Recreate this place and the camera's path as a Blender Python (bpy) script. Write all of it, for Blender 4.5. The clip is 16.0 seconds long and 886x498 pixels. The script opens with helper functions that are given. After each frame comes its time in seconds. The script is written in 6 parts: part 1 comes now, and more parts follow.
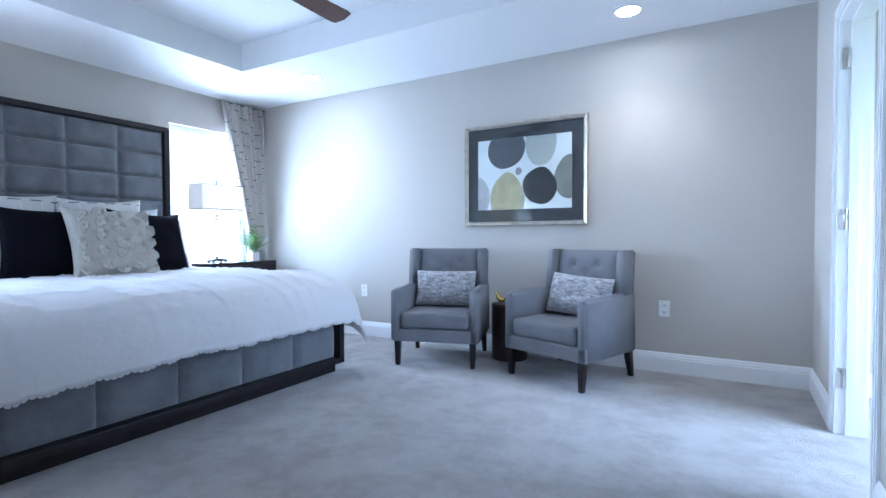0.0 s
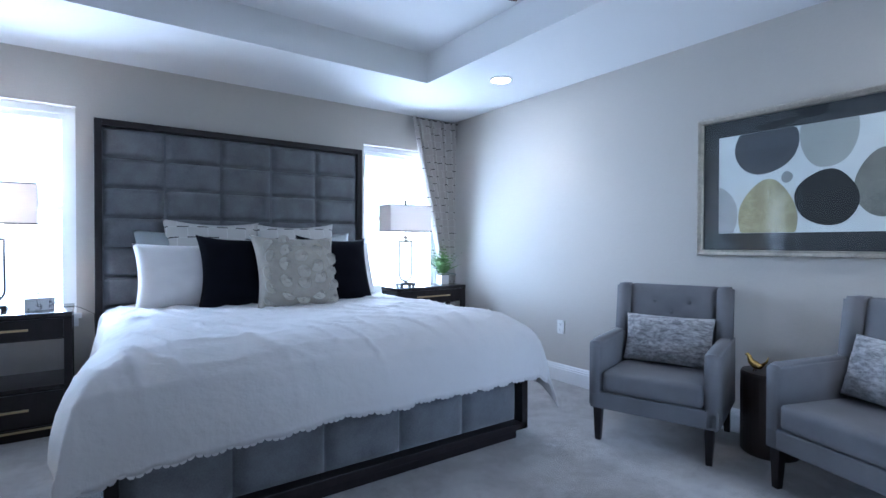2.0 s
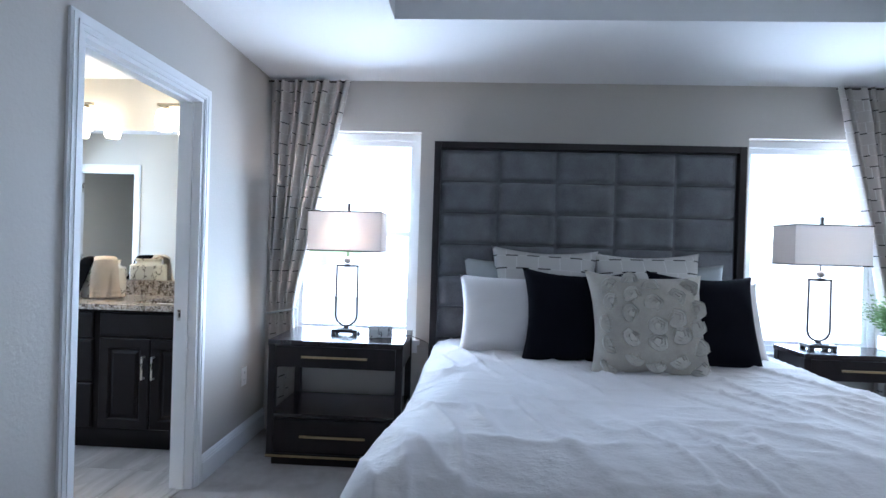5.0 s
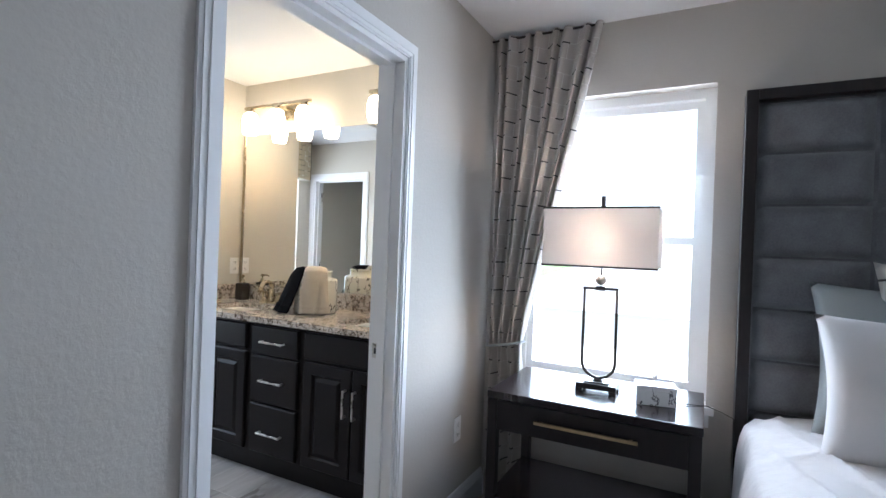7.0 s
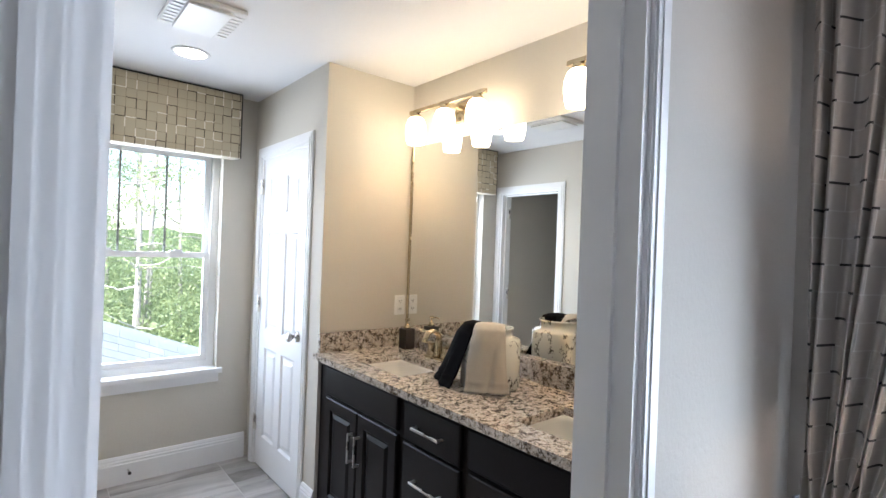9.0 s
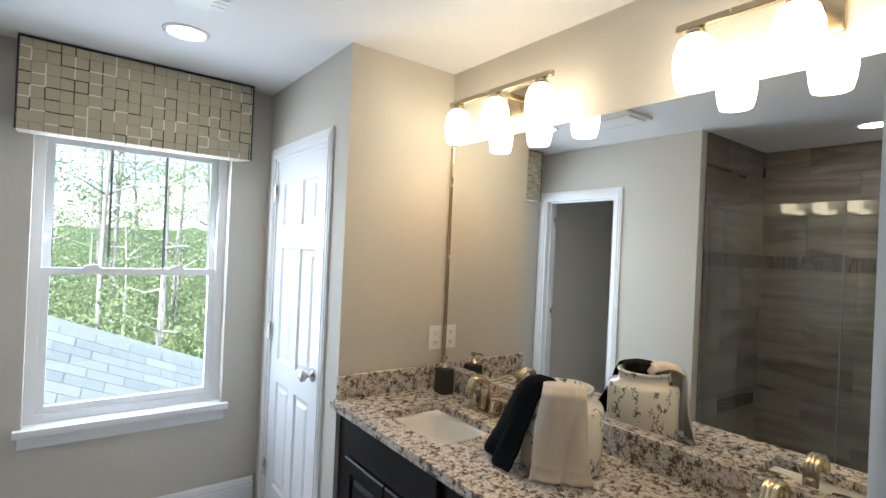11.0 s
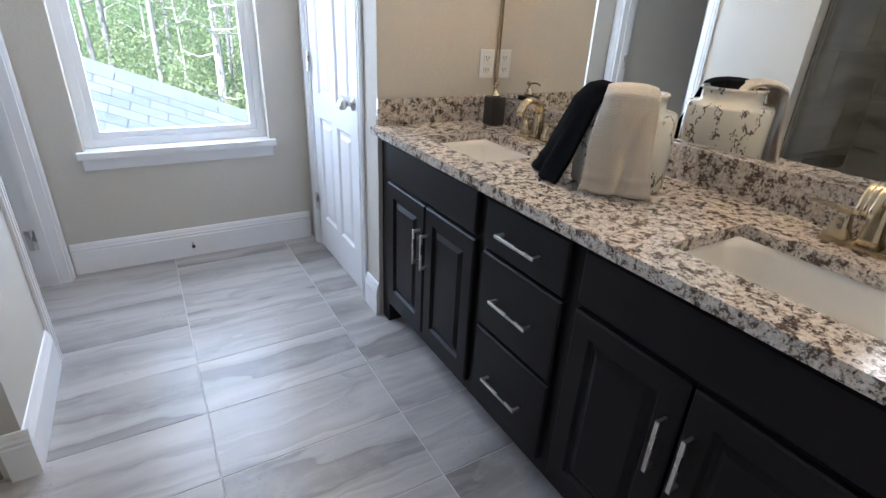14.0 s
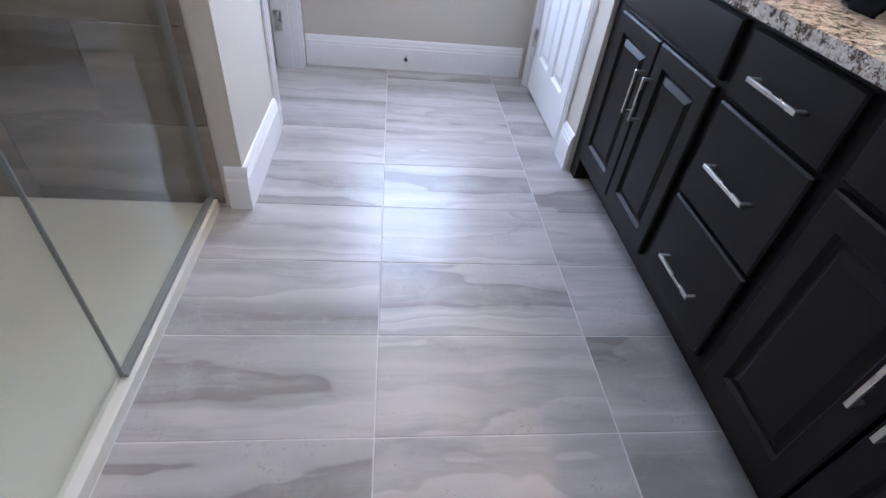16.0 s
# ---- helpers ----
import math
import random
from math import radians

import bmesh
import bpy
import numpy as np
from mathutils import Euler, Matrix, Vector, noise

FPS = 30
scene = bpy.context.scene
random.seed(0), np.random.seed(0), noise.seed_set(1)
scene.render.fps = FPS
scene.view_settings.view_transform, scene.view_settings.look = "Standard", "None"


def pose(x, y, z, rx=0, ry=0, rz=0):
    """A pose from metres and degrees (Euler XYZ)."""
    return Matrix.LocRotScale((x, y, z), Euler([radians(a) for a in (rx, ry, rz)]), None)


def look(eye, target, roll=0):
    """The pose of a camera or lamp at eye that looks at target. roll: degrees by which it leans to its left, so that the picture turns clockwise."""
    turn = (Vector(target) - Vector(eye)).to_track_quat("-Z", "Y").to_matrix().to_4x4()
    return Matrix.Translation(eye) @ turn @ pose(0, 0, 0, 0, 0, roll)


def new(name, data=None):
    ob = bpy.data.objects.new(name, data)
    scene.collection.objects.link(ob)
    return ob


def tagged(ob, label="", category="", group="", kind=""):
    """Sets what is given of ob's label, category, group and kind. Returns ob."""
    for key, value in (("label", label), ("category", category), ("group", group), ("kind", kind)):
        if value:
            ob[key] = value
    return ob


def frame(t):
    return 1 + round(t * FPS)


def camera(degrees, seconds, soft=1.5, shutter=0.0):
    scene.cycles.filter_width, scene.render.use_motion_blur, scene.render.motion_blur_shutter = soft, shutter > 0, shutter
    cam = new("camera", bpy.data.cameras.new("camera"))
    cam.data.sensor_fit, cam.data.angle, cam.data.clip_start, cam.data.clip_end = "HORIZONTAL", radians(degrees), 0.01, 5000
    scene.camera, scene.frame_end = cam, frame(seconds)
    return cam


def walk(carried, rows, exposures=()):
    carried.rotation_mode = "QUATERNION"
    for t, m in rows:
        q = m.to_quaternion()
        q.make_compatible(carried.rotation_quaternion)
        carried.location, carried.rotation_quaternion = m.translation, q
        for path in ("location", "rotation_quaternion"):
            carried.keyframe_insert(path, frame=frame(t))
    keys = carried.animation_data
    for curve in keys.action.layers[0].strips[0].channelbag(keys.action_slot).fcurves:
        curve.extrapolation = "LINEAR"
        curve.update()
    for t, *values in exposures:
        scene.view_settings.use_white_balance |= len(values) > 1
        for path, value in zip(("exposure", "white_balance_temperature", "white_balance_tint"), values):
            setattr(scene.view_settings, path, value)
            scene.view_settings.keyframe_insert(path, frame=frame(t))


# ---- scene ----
cam = camera(83.5, 16.0)
PATH = [
    (0, (4.684, 0.454, 0.984), (3.674, 2.18, 0.934), -0.2),
    (0.5, (4.579, 0.63, 0.999), (3.325, 2.188, 0.96), -0.1),
    (1, (4.525, 0.815, 1.038), (3.057, 2.173, 1.001), -0.0),
    (1.5, (4.396, 0.974, 1.096), (2.818, 2.203, 1.064), 0.1),
    (2, (4.292, 1.125, 1.144), (2.666, 2.289, 1.122), 0.1),
    (2.5, (4.205, 1.26, 1.186), (2.507, 2.316, 1.163), 0.2),
    (3, (4.121, 1.383, 1.238), (2.291, 2.188, 1.22), 0.3),
    (3.5, (3.993, 1.463, 1.281), (2.086, 2.065, 1.268), 0.5),
    (4, (3.801, 1.439, 1.317), (1.847, 1.866, 1.3), 0.8),
    (4.5, (3.614, 1.418, 1.311), (1.622, 1.598, 1.299), 1.0),
    (4.7, (3.54, 1.416, 1.301), (1.541, 1.483, 1.29), 1.3),
    (6.8, (2.6, 1.069, 1.292), (0.797, 0.202, 1.301), 2.2),
    (7, (2.498, 1.032, 1.314), (0.729, 0.1, 1.309), 2.1),
    (7.5, (2.263, 0.935, 1.333), (0.615, -0.198, 1.327), 2.2),
    (8, (2.078, 0.792, 1.386), (0.584, -0.537, 1.372), 2.2),
    (8.5, (1.885, 0.607, 1.43), (0.518, -0.853, 1.425), 2.3),
    (9, (1.736, 0.455, 1.47), (0.452, -1.078, 1.471), 2.1),
    (11.3, (1.46, -0.031, 1.565), (0.263, -1.633, 1.558), 2.4),
    (11.5, (1.441, -0.04, 1.542), (0.237, -1.636, 1.486), 2.1),
    (12, (1.404, -0.059, 1.472), (0.208, -1.645, 1.24), 2.1),
    (12.5, (1.379, -0.067, 1.418), (0.226, -1.642, 0.979), 2.0),
    (13, (1.369, -0.076, 1.379), (0.271, -1.634, 0.772), 2.2),
    (13.5, (1.354, -0.088, 1.347), (0.324, -1.636, 0.611), 2.4),
    (14, (1.343, -0.096, 1.307), (0.4, -1.642, 0.459), 2.8),
    (14.5, (1.323, -0.102, 1.266), (0.508, -1.657, 0.307), 3.2),
    (15, (1.305, -0.105, 1.225), (0.651, -1.658, 0.148), 4.2),
    (15.5, (1.3, -0.105, 1.18), (0.841, -1.646, -0.01), 5.3),
    (16, (1.317, -0.117, 1.116), (1.093, -1.622, -0.182), 6.8),
]
EXPOSURES = [(0.0, 3.62, 4930, 10), (2.5, 2.86, 5030, 11), (4.7, 2.72, 5250, 11), (6.8, 2.45, 5850, 12), (9.0, 2.26, 6150, 14), (11.3, 2.0, 5980, 10), (13.0, 2.12, 5750, 12), (15.0, 2.36, 5560, 17), (16.0, 2.55, 5500, 20)]
walk(cam, [(t, look(eye, target, roll)) for t, eye, target, roll in PATH], EXPOSURES)

# ---- world, sun and openings ----
world = bpy.data.worlds.new("sky")
scene.world = world
world.use_nodes = True
wn, wl = world.node_tree.nodes, world.node_tree.links
sky = wn.new("ShaderNodeTexSky")
sky.sky_type, sky.sun_disc = "NISHITA", False
sky.sun_elevation, sky.sun_rotation = radians(55), radians(40)
wl.new(sky.outputs["Color"], wn["Background"].inputs["Color"])
wn["Background"].inputs["Strength"].default_value = 0.15
sun = new("sun", bpy.data.lights.new("sun", "SUN"))
sun.data.energy, sun.data.angle, sun.data.color = 5.0, radians(0.6), (1.0, 0.95, 0.87)
SUN_AWAY = Vector((math.sin(radians(40)) * math.cos(radians(55)), math.cos(radians(40)) * math.cos(radians(55)), math.sin(radians(55))))
sun.matrix_world = look(SUN_AWAY * 30, (0, 0, 0))


def area(name, m, w, h, power, color, spread=180):
    lamp = new(name, bpy.data.lights.new(name, "AREA"))
    lamp.data.shape, lamp.data.size, lamp.data.size_y, lamp.data.energy, lamp.data.color = "RECTANGLE", w, h, power, color
    lamp.data.spread = radians(spread)
    lamp.matrix_world = m
    return lamp


DAY = (0.80, 0.90, 1.0)
# sky light in the two bedroom windows, the bathroom window and the hall
area("window_light_south", look((-0.15, 0.61, 1.37), (3, 0.61, 0.95)), 0.86, 1.4, 8.8, DAY, 138)
area("window_light_north", look((-0.15, 3.72, 1.37), (3, 3.72, 0.95)), 0.86, 1.4, 8.8, DAY, 138)
area("bath_window_light", look((1.19, -3.16, 1.35), (1.19, 0, 0.9)), 0.8, 1.3, 6.4, DAY)
area("hall_window_light", look((6.85, 3.1, 1.7), (5.5, 3.0, 0.0)), 1.4, 1.2, 6.0, DAY, 115)


def spot(name, x, y, z, power, color=(1.0, 0.86, 0.68), cone=115):
    lamp = new(name, bpy.data.lights.new(name, "SPOT"))
    lamp.data.energy, lamp.data.color, lamp.data.spot_size, lamp.data.spot_blend, lamp.data.shadow_soft_size = power, color, radians(cone), 0.7, 0.05
    lamp.location = (x, y, z)
    return lamp


DOWNLIGHTS = [(1.352, 3.79), (4.08, 3.86)]
for dx, dy in DOWNLIGHTS:
    spot("downlight_beam", dx, dy, 2.425, 2.9)
spot("bath_downlight_beam", 1.115, -2.375, 2.425, 3.9)
spot("shower_downlight_beam", 2.35, -0.85, 2.425, 2.9)


# ---- materials ----
def nodes_of(name):
    m = bpy.data.materials.new(name)
    m.use_nodes = True
    nt = m.node_tree
    return m, nt.nodes, nt.links, nt.nodes["Principled BSDF"]


def rgba(c):
    return (c[0], c[1], c[2], 1.0)


def mixcol(n, l, fac, a, b):
    mx = n.new("ShaderNodeMix")
    mx.data_type = "RGBA"
    for sock, v in ((mx.inputs[0], fac), (mx.inputs[6], a), (mx.inputs[7], b)):
        if isinstance(v, (int, float)):
            sock.default_value = v
        elif isinstance(v, tuple):
            sock.default_value = rgba(v)
        else:
            l.new(v, sock)
    return mx.outputs[2]


def mth(n, l, op, a, b=0.0, c=0.0):
    q = n.new("ShaderNodeMath")
    q.operation = op
    for i, v in enumerate((a, b, c)):
        if isinstance(v, (int, float)):
            q.inputs[i].default_value = v
        else:
            l.new(v, q.inputs[i])
    return q.outputs[0]


def noise_of(n, l, vec, scale, detail=4.0, rough=0.6):
    q = n.new("ShaderNodeTexNoise")
    q.inputs["Scale"].default_value, q.inputs["Detail"].default_value, q.inputs["Roughness"].default_value = scale, detail, rough
    l.new(vec, q.inputs["Vector"])
    return q.outputs["Fac"]


def coords(n, l, stretch=(1, 1, 1), kind="Object", jitter=0.0):
    tc = n.new("ShaderNodeTexCoord")
    mp = n.new("ShaderNodeMapping")
    mp.inputs["Scale"].default_value = stretch
    l.new(tc.outputs[kind], mp.inputs["Vector"])
    if jitter:
        oi = n.new("ShaderNodeObjectInfo")
        cb = n.new("ShaderNodeCombineXYZ")
        for i, k in enumerate((1.0, 0.37, 0.71)):
            l.new(mth(n, l, "MULTIPLY", oi.outputs["Random"], jitter * k), cb.inputs[i])
        l.new(cb.outputs[0], mp.inputs["Location"])
    return mp.outputs["Vector"]


def ramp(n, l, fac, stops):
    q = n.new("ShaderNodeValToRGB")
    e = q.color_ramp.elements
    while len(e) < len(stops):
        e.new(0.5)
    for el, (p, c) in zip(e, stops):
        el.position, el.color = p, rgba(c) if isinstance(c, tuple) else (c, c, c, 1)
    l.new(fac, q.inputs["Fac"])
    return q.outputs["Color"]


def bump(n, l, b, height, strength, dist=0.01):
    q = n.new("ShaderNodeBump")
    q.inputs["Strength"].default_value, q.inputs["Distance"].default_value = strength, dist
    l.new(height, q.inputs["Height"])
    l.new(q.outputs["Normal"], b.inputs["Normal"])


def mat(name, col, rough=0.5, metal=0.0, vary=0.12, big=2.0, fine=90.0, relief=0.0, dist=0.004, sheen=0.0, coat=0.0, stretch=(1, 1, 1), spec=0.5):
    """A plain surface: base colour with blotches at a large and a fine scale, uneven gloss and a fine relief."""
    m, n, l, b = nodes_of(name)
    v = coords(n, l, stretch)
    a, f = noise_of(n, l, v, big, 3), noise_of(n, l, v, fine, 5)
    both = mth(n, l, "ADD", mth(n, l, "MULTIPLY", a, 0.6), mth(n, l, "MULTIPLY", f, 0.4))
    dark = tuple(max(0.0, c * (1 - vary)) for c in col)
    lite = tuple(min(1.0, c * (1 + vary)) for c in col)
    l.new(mixcol(n, l, ramp(n, l, both, ((0.3, 0.0), (0.7, 1.0))), dark, lite), b.inputs["Base Color"])
    l.new(mth(n, l, "ADD", mth(n, l, "MULTIPLY", a, 0.14), rough - 0.07), b.inputs["Roughness"])
    b.inputs["Metallic"].default_value = metal
    b.inputs["Specular IOR Level"].default_value = spec
    b.inputs["Sheen Weight"].default_value = sheen
    b.inputs["Coat Weight"].default_value = coat
    if relief:
        bump(n, l, b, f, relief, dist)
    return m


WALL = mat("wall_paint", (0.50, 0.468, 0.43), 0.72, vary=0.02, big=0.8, fine=58, relief=0.36, dist=0.004)
BATHWALL = mat("bath_wall_paint", (0.565, 0.533, 0.472), 0.7, vary=0.02, big=0.8, fine=75, relief=0.4, dist=0.003)
CEIL = mat("ceiling_paint", (0.80, 0.80, 0.81), 0.85, vary=0.015, big=0.7, fine=60, relief=0.3, dist=0.003)
TRIM = mat("white_trim_paint", (0.80, 0.80, 0.81), 0.38, vary=0.02, big=3, fine=40, relief=0.05)
ESPRESSO = mat("espresso_wood", (0.014, 0.0105, 0.0115), 0.36, vary=0.45, big=3, fine=35, relief=0.08, stretch=(1, 6, 1), spec=0.3)
LACQUER = mat("espresso_lacquer", (0.016, 0.011, 0.012), 0.2, vary=0.3, big=3, fine=35, stretch=(1, 6, 1), spec=0.5, coat=0.05)
CABINET = mat("dark_cabinet_paint", (0.0095, 0.0072, 0.0078), 0.42, vary=0.2, big=4, fine=60, relief=0.06, spec=0.18)
VELVET = mat("grey_velvet", (0.115, 0.118, 0.129), 0.75, vary=0.42, big=7, fine=140, relief=0.15, dist=0.002, sheen=0.5)
TWEED = mat("grey_linen_weave", (0.148, 0.148, 0.160), 0.85, vary=0.22, big=4, fine=420, relief=0.35, dist=0.002, sheen=0.05)
SHEET = mat("white_cotton", (0.60, 0.575, 0.57), 0.85, vary=0.04, big=5, fine=260, relief=0.25, dist=0.002, sheen=0.15)
NAVY = mat("black_velvet", (0.003, 0.003, 0.006), 0.95, vary=0.3, big=6, fine=150, relief=0.1, spec=0.1)
GREYCLOTH = mat("pale_grey_satin", (0.27, 0.29, 0.29), 0.5, vary=0.06, big=5, fine=200, relief=0.15, dist=0.002)
BRASS = mat("brushed_brass", (0.55, 0.42, 0.24), 0.32, 1.0, vary=0.1, big=8, fine=120)
NICKEL = mat("brushed_nickel", (0.62, 0.60, 0.57), 0.28, 1.0, vary=0.06, big=8, fine=160)
CHAMPAGNE = mat("champagne_bronze", (0.52, 0.44, 0.31), 0.26, 1.0, vary=0.06, big=8, fine=160)
BRONZE = mat("dark_bronze", (0.05, 0.045, 0.042), 0.4, 0.8, vary=0.2, big=10, fine=100)
SILVERLEAF = mat("worn_silver_leaf", (0.48, 0.44, 0.38), 0.36, 0.8, vary=0.3, big=18, fine=120, relief=0.15)
PORCELAIN = mat("white_porcelain", (0.80, 0.77, 0.71), 0.12, vary=0.01, coat=0.6)
PLASTIC = mat("white_plastic", (0.80, 0.80, 0.79), 0.35, vary=0.01)
SLOT = mat("black_slot", (0.02, 0.02, 0.02), 0.6)
VINYL = mat("white_vinyl", (0.82, 0.83, 0.84), 0.35, vary=0.02)
GRIDBAR = mat("grey_grid_bar", (0.22, 0.23, 0.22), 0.5, vary=0.05)
WALNUT = mat("reddish_walnut", (0.11, 0.042, 0.026), 0.36, vary=0.35, big=3, fine=40, stretch=(1, 7, 1))
TOWELTAN = mat("tan_terry", (0.55, 0.48, 0.39), 0.95, vary=0.1, big=6, fine=330, relief=0.9, dist=0.003, sheen=0.4)
TOWELBLACK = mat("black_terry", (0.004, 0.004, 0.005), 0.97, vary=0.2, big=6, fine=330, relief=0.6, dist=0.003, spec=0.08)
POTMAT = mat("white_ceramic", (0.74, 0.73, 0.72), 0.3, vary=0.03)
LEAF = mat("plant_leaf", (0.13, 0.22, 0.07), 0.55, vary=0.4, big=30, fine=60)
DARKSTONE = mat("dark_soap_stone", (0.03, 0.026, 0.025), 0.5, vary=0.3, big=20, fine=120)
SHOWERPAN = mat("shower_pan", (0.70, 0.69, 0.62), 0.35, vary=0.03)
GROUT = mat("light_grout", (0.62, 0.61, 0.60), 0.9, vary=0.06, fine=200, relief=0.2)
SHOWERGROUT = mat("shower_grout", (0.24, 0.215, 0.185), 0.9, vary=0.06, fine=200, relief=0.2)
GOLDPAINT = mat("ochre_paint", (0.36, 0.30, 0.17), 0.7, vary=0.35, big=9, fine=60)


def carpet():
    m, n, l, b = nodes_of("carpet")
    v = coords(n, l)
    nap = noise_of(n, l, v, 4.5, 5, 0.72)
    pile = noise_of(n, l, v, 330, 3, 0.7)
    tuft = noise_of(n, l, v, 45, 4, 0.7)
    c = mixcol(n, l, ramp(n, l, nap, ((0.40, 0.0), (0.57, 1.0))), (0.345, 0.308, 0.288), (0.52, 0.487, 0.465))
    c = mixcol(n, l, mth(n, l, "MULTIPLY", pile, 0.45), c, (0.29, 0.272, 0.26))
    l.new(mixcol(n, l, mth(n, l, "MULTIPLY", tuft, 0.25), c, (0.55, 0.53, 0.51)), b.inputs["Base Color"])
    b.inputs["Roughness"].default_value = 0.95
    b.inputs["Sheen Weight"].default_value = 0.35
    h = mth(n, l, "ADD", mth(n, l, "MULTIPLY", nap, 1.5), mth(n, l, "ADD", pile, mth(n, l, "MULTIPLY", tuft, 0.8)))
    bump(n, l, b, h, 0.9, 0.014)
    return m


CARPET = carpet()


def veined_tile(name, lo, mid, hi, rough, warp=0.5):
    """Porcelain tile with long parallel water-laid bands along its length, a few hard edges and pitted specks; different on each tile."""
    m, n, l, b = nodes_of(name)
    v = coords(n, l, (0.32, 3.4, 3.4), jitter=40.0)
    v2 = coords(n, l, (1, 1, 1), jitter=25.0)
    wav = n.new("ShaderNodeVectorMath")
    wav.operation = "ADD"
    l.new(v, wav.inputs[0])
    nz = n.new("ShaderNodeTexNoise")
    nz.inputs["Scale"].default_value, nz.inputs["Detail"].default_value = 4.0, 2
    l.new(v2, nz.inputs["Vector"])
    sc = n.new("ShaderNodeVectorMath")
    sc.operation = "SCALE"
    sc.inputs["Scale"].default_value = warp
    l.new(nz.outputs["Color"], sc.inputs[0])
    l.new(sc.outputs[0], wav.inputs[1])
    band = noise_of(n, l, wav.outputs[0], 1.0, 3, 0.45)
    streak = noise_of(n, l, wav.outputs[0], 3.6, 4, 0.6)
    thread = noise_of(n, l, wav.outputs[0], 13.0, 3, 0.6)
    c = ramp(n, l, band, ((0.30, lo), (0.40, mid), (0.468, hi), (0.474, mid), (0.53, hi), (0.60, mid), (0.606, lo), (0.68, mid)))
    c = mixcol(n, l, mth(n, l, "MULTIPLY", ramp(n, l, streak, ((0.47, 0.0), (0.64, 1.0))), 0.5), c, lo)
    c = mixcol(n, l, mth(n, l, "MULTIPLY", ramp(n, l, thread, ((0.55, 0.0), (0.70, 1.0))), 0.30), c, hi)
    cloud = noise_of(n, l, v2, 6, 7, 0.72)
    c = mixcol(n, l, mth(n, l, "MULTIPLY", ramp(n, l, cloud, ((0.50, 0.0), (0.68, 1.0))), 0.35), c, hi)
    speck = noise_of(n, l, v2, 75, 6, 0.8)
    pits = mth(n, l, "MULTIPLY", ramp(n, l, speck, ((0.56, 0.0), (0.62, 1.0))), ramp(n, l, cloud, ((0.52, 0.04), (0.66, 1.0))))
    c = mixcol(n, l, mth(n, l, "MULTIPLY", pits, 0.7), c, tuple(k * 0.7 for k in lo))
    l.new(c, b.inputs["Base Color"])
    l.new(mth(n, l, "ADD", mth(n, l, "MULTIPLY", band, 0.15), rough - 0.07), b.inputs["Roughness"])
    bump(n, l, b, streak, 0.05, 0.003)
    return m


TILE = veined_tile("grey_veined_porcelain", (0.235, 0.222, 0.21), (0.37, 0.355, 0.345), (0.48, 0.465, 0.455), 0.30, 0.22)
SHOWERTILE = veined_tile("shower_porcelain", (0.12, 0.098, 0.075), (0.20, 0.168, 0.135), (0.28, 0.242, 0.20), 0.3, 0.15)
SLATTILE = veined_tile("slat_mosaic", (0.055, 0.047, 0.042), (0.10, 0.085, 0.072), (0.17, 0.145, 0.12), 0.3)


def granite():
    m, n, l, b = nodes_of("speckled_granite")
    v = coords(n, l)
    big = noise_of(n, l, v, 36, 8, 0.8)
    med = noise_of(n, l, v, 68, 6, 0.8)
    vo = n.new("ShaderNodeTexVoronoi")
    vo.inputs["Scale"].default_value = 130
    l.new(v, vo.inputs["Vector"])
    c = mixcol(n, l, ramp(n, l, med, ((0.4, 0.0), (0.62, 1.0))), (0.70, 0.655, 0.60), (0.42, 0.345, 0.275))
    c = mixcol(n, l, ramp(n, l, big, ((0.515, 0.0), (0.55, 1.0))), c, (0.105, 0.076, 0.055))
    spots = noise_of(n, l, v, 85, 5, 0.85)
    c = mixcol(n, l, ramp(n, l, spots, ((0.56, 0.0), (0.585, 1.0))), c, (0.024, 0.019, 0.017))
    flecks = mth(n, l, "LESS_THAN", vo.outputs["Distance"], 0.23)
    c = mixcol(n, l, mth(n, l, "MULTIPLY", flecks, 0.3), c, (0.74, 0.71, 0.68))
    l.new(c, b.inputs["Base Color"])
    b.inputs["Roughness"].default_value = 0.14
    return m


GRANITE = granite()


def marbled(name, base, vein):
    m, n, l, b = nodes_of(name)
    v = coords(n, l, (1, 1, 0.6))
    a = noise_of(n, l, v, 9, 5, 0.75)
    band = mth(n, l, "ABSOLUTE", mth(n, l, "SUBTRACT", a, 0.5))
    k = noise_of(n, l, v, 26, 4)
    f = mth(n, l, "MULTIPLY", mth(n, l, "LESS_THAN", band, 0.016), mth(n, l, "GREATER_THAN", k, 0.46))
    l.new(mixcol(n, l, f, base, vein), b.inputs["Base Color"])
    b.inputs["Roughness"].default_value = 0.18
    return m


MARBLECAN = marbled("marbled_ceramic", (0.72, 0.70, 0.62), (0.13, 0.12, 0.10))
MARBLEBOX = marbled("white_marble", (0.70, 0.70, 0.70), (0.10, 0.10, 0.11))


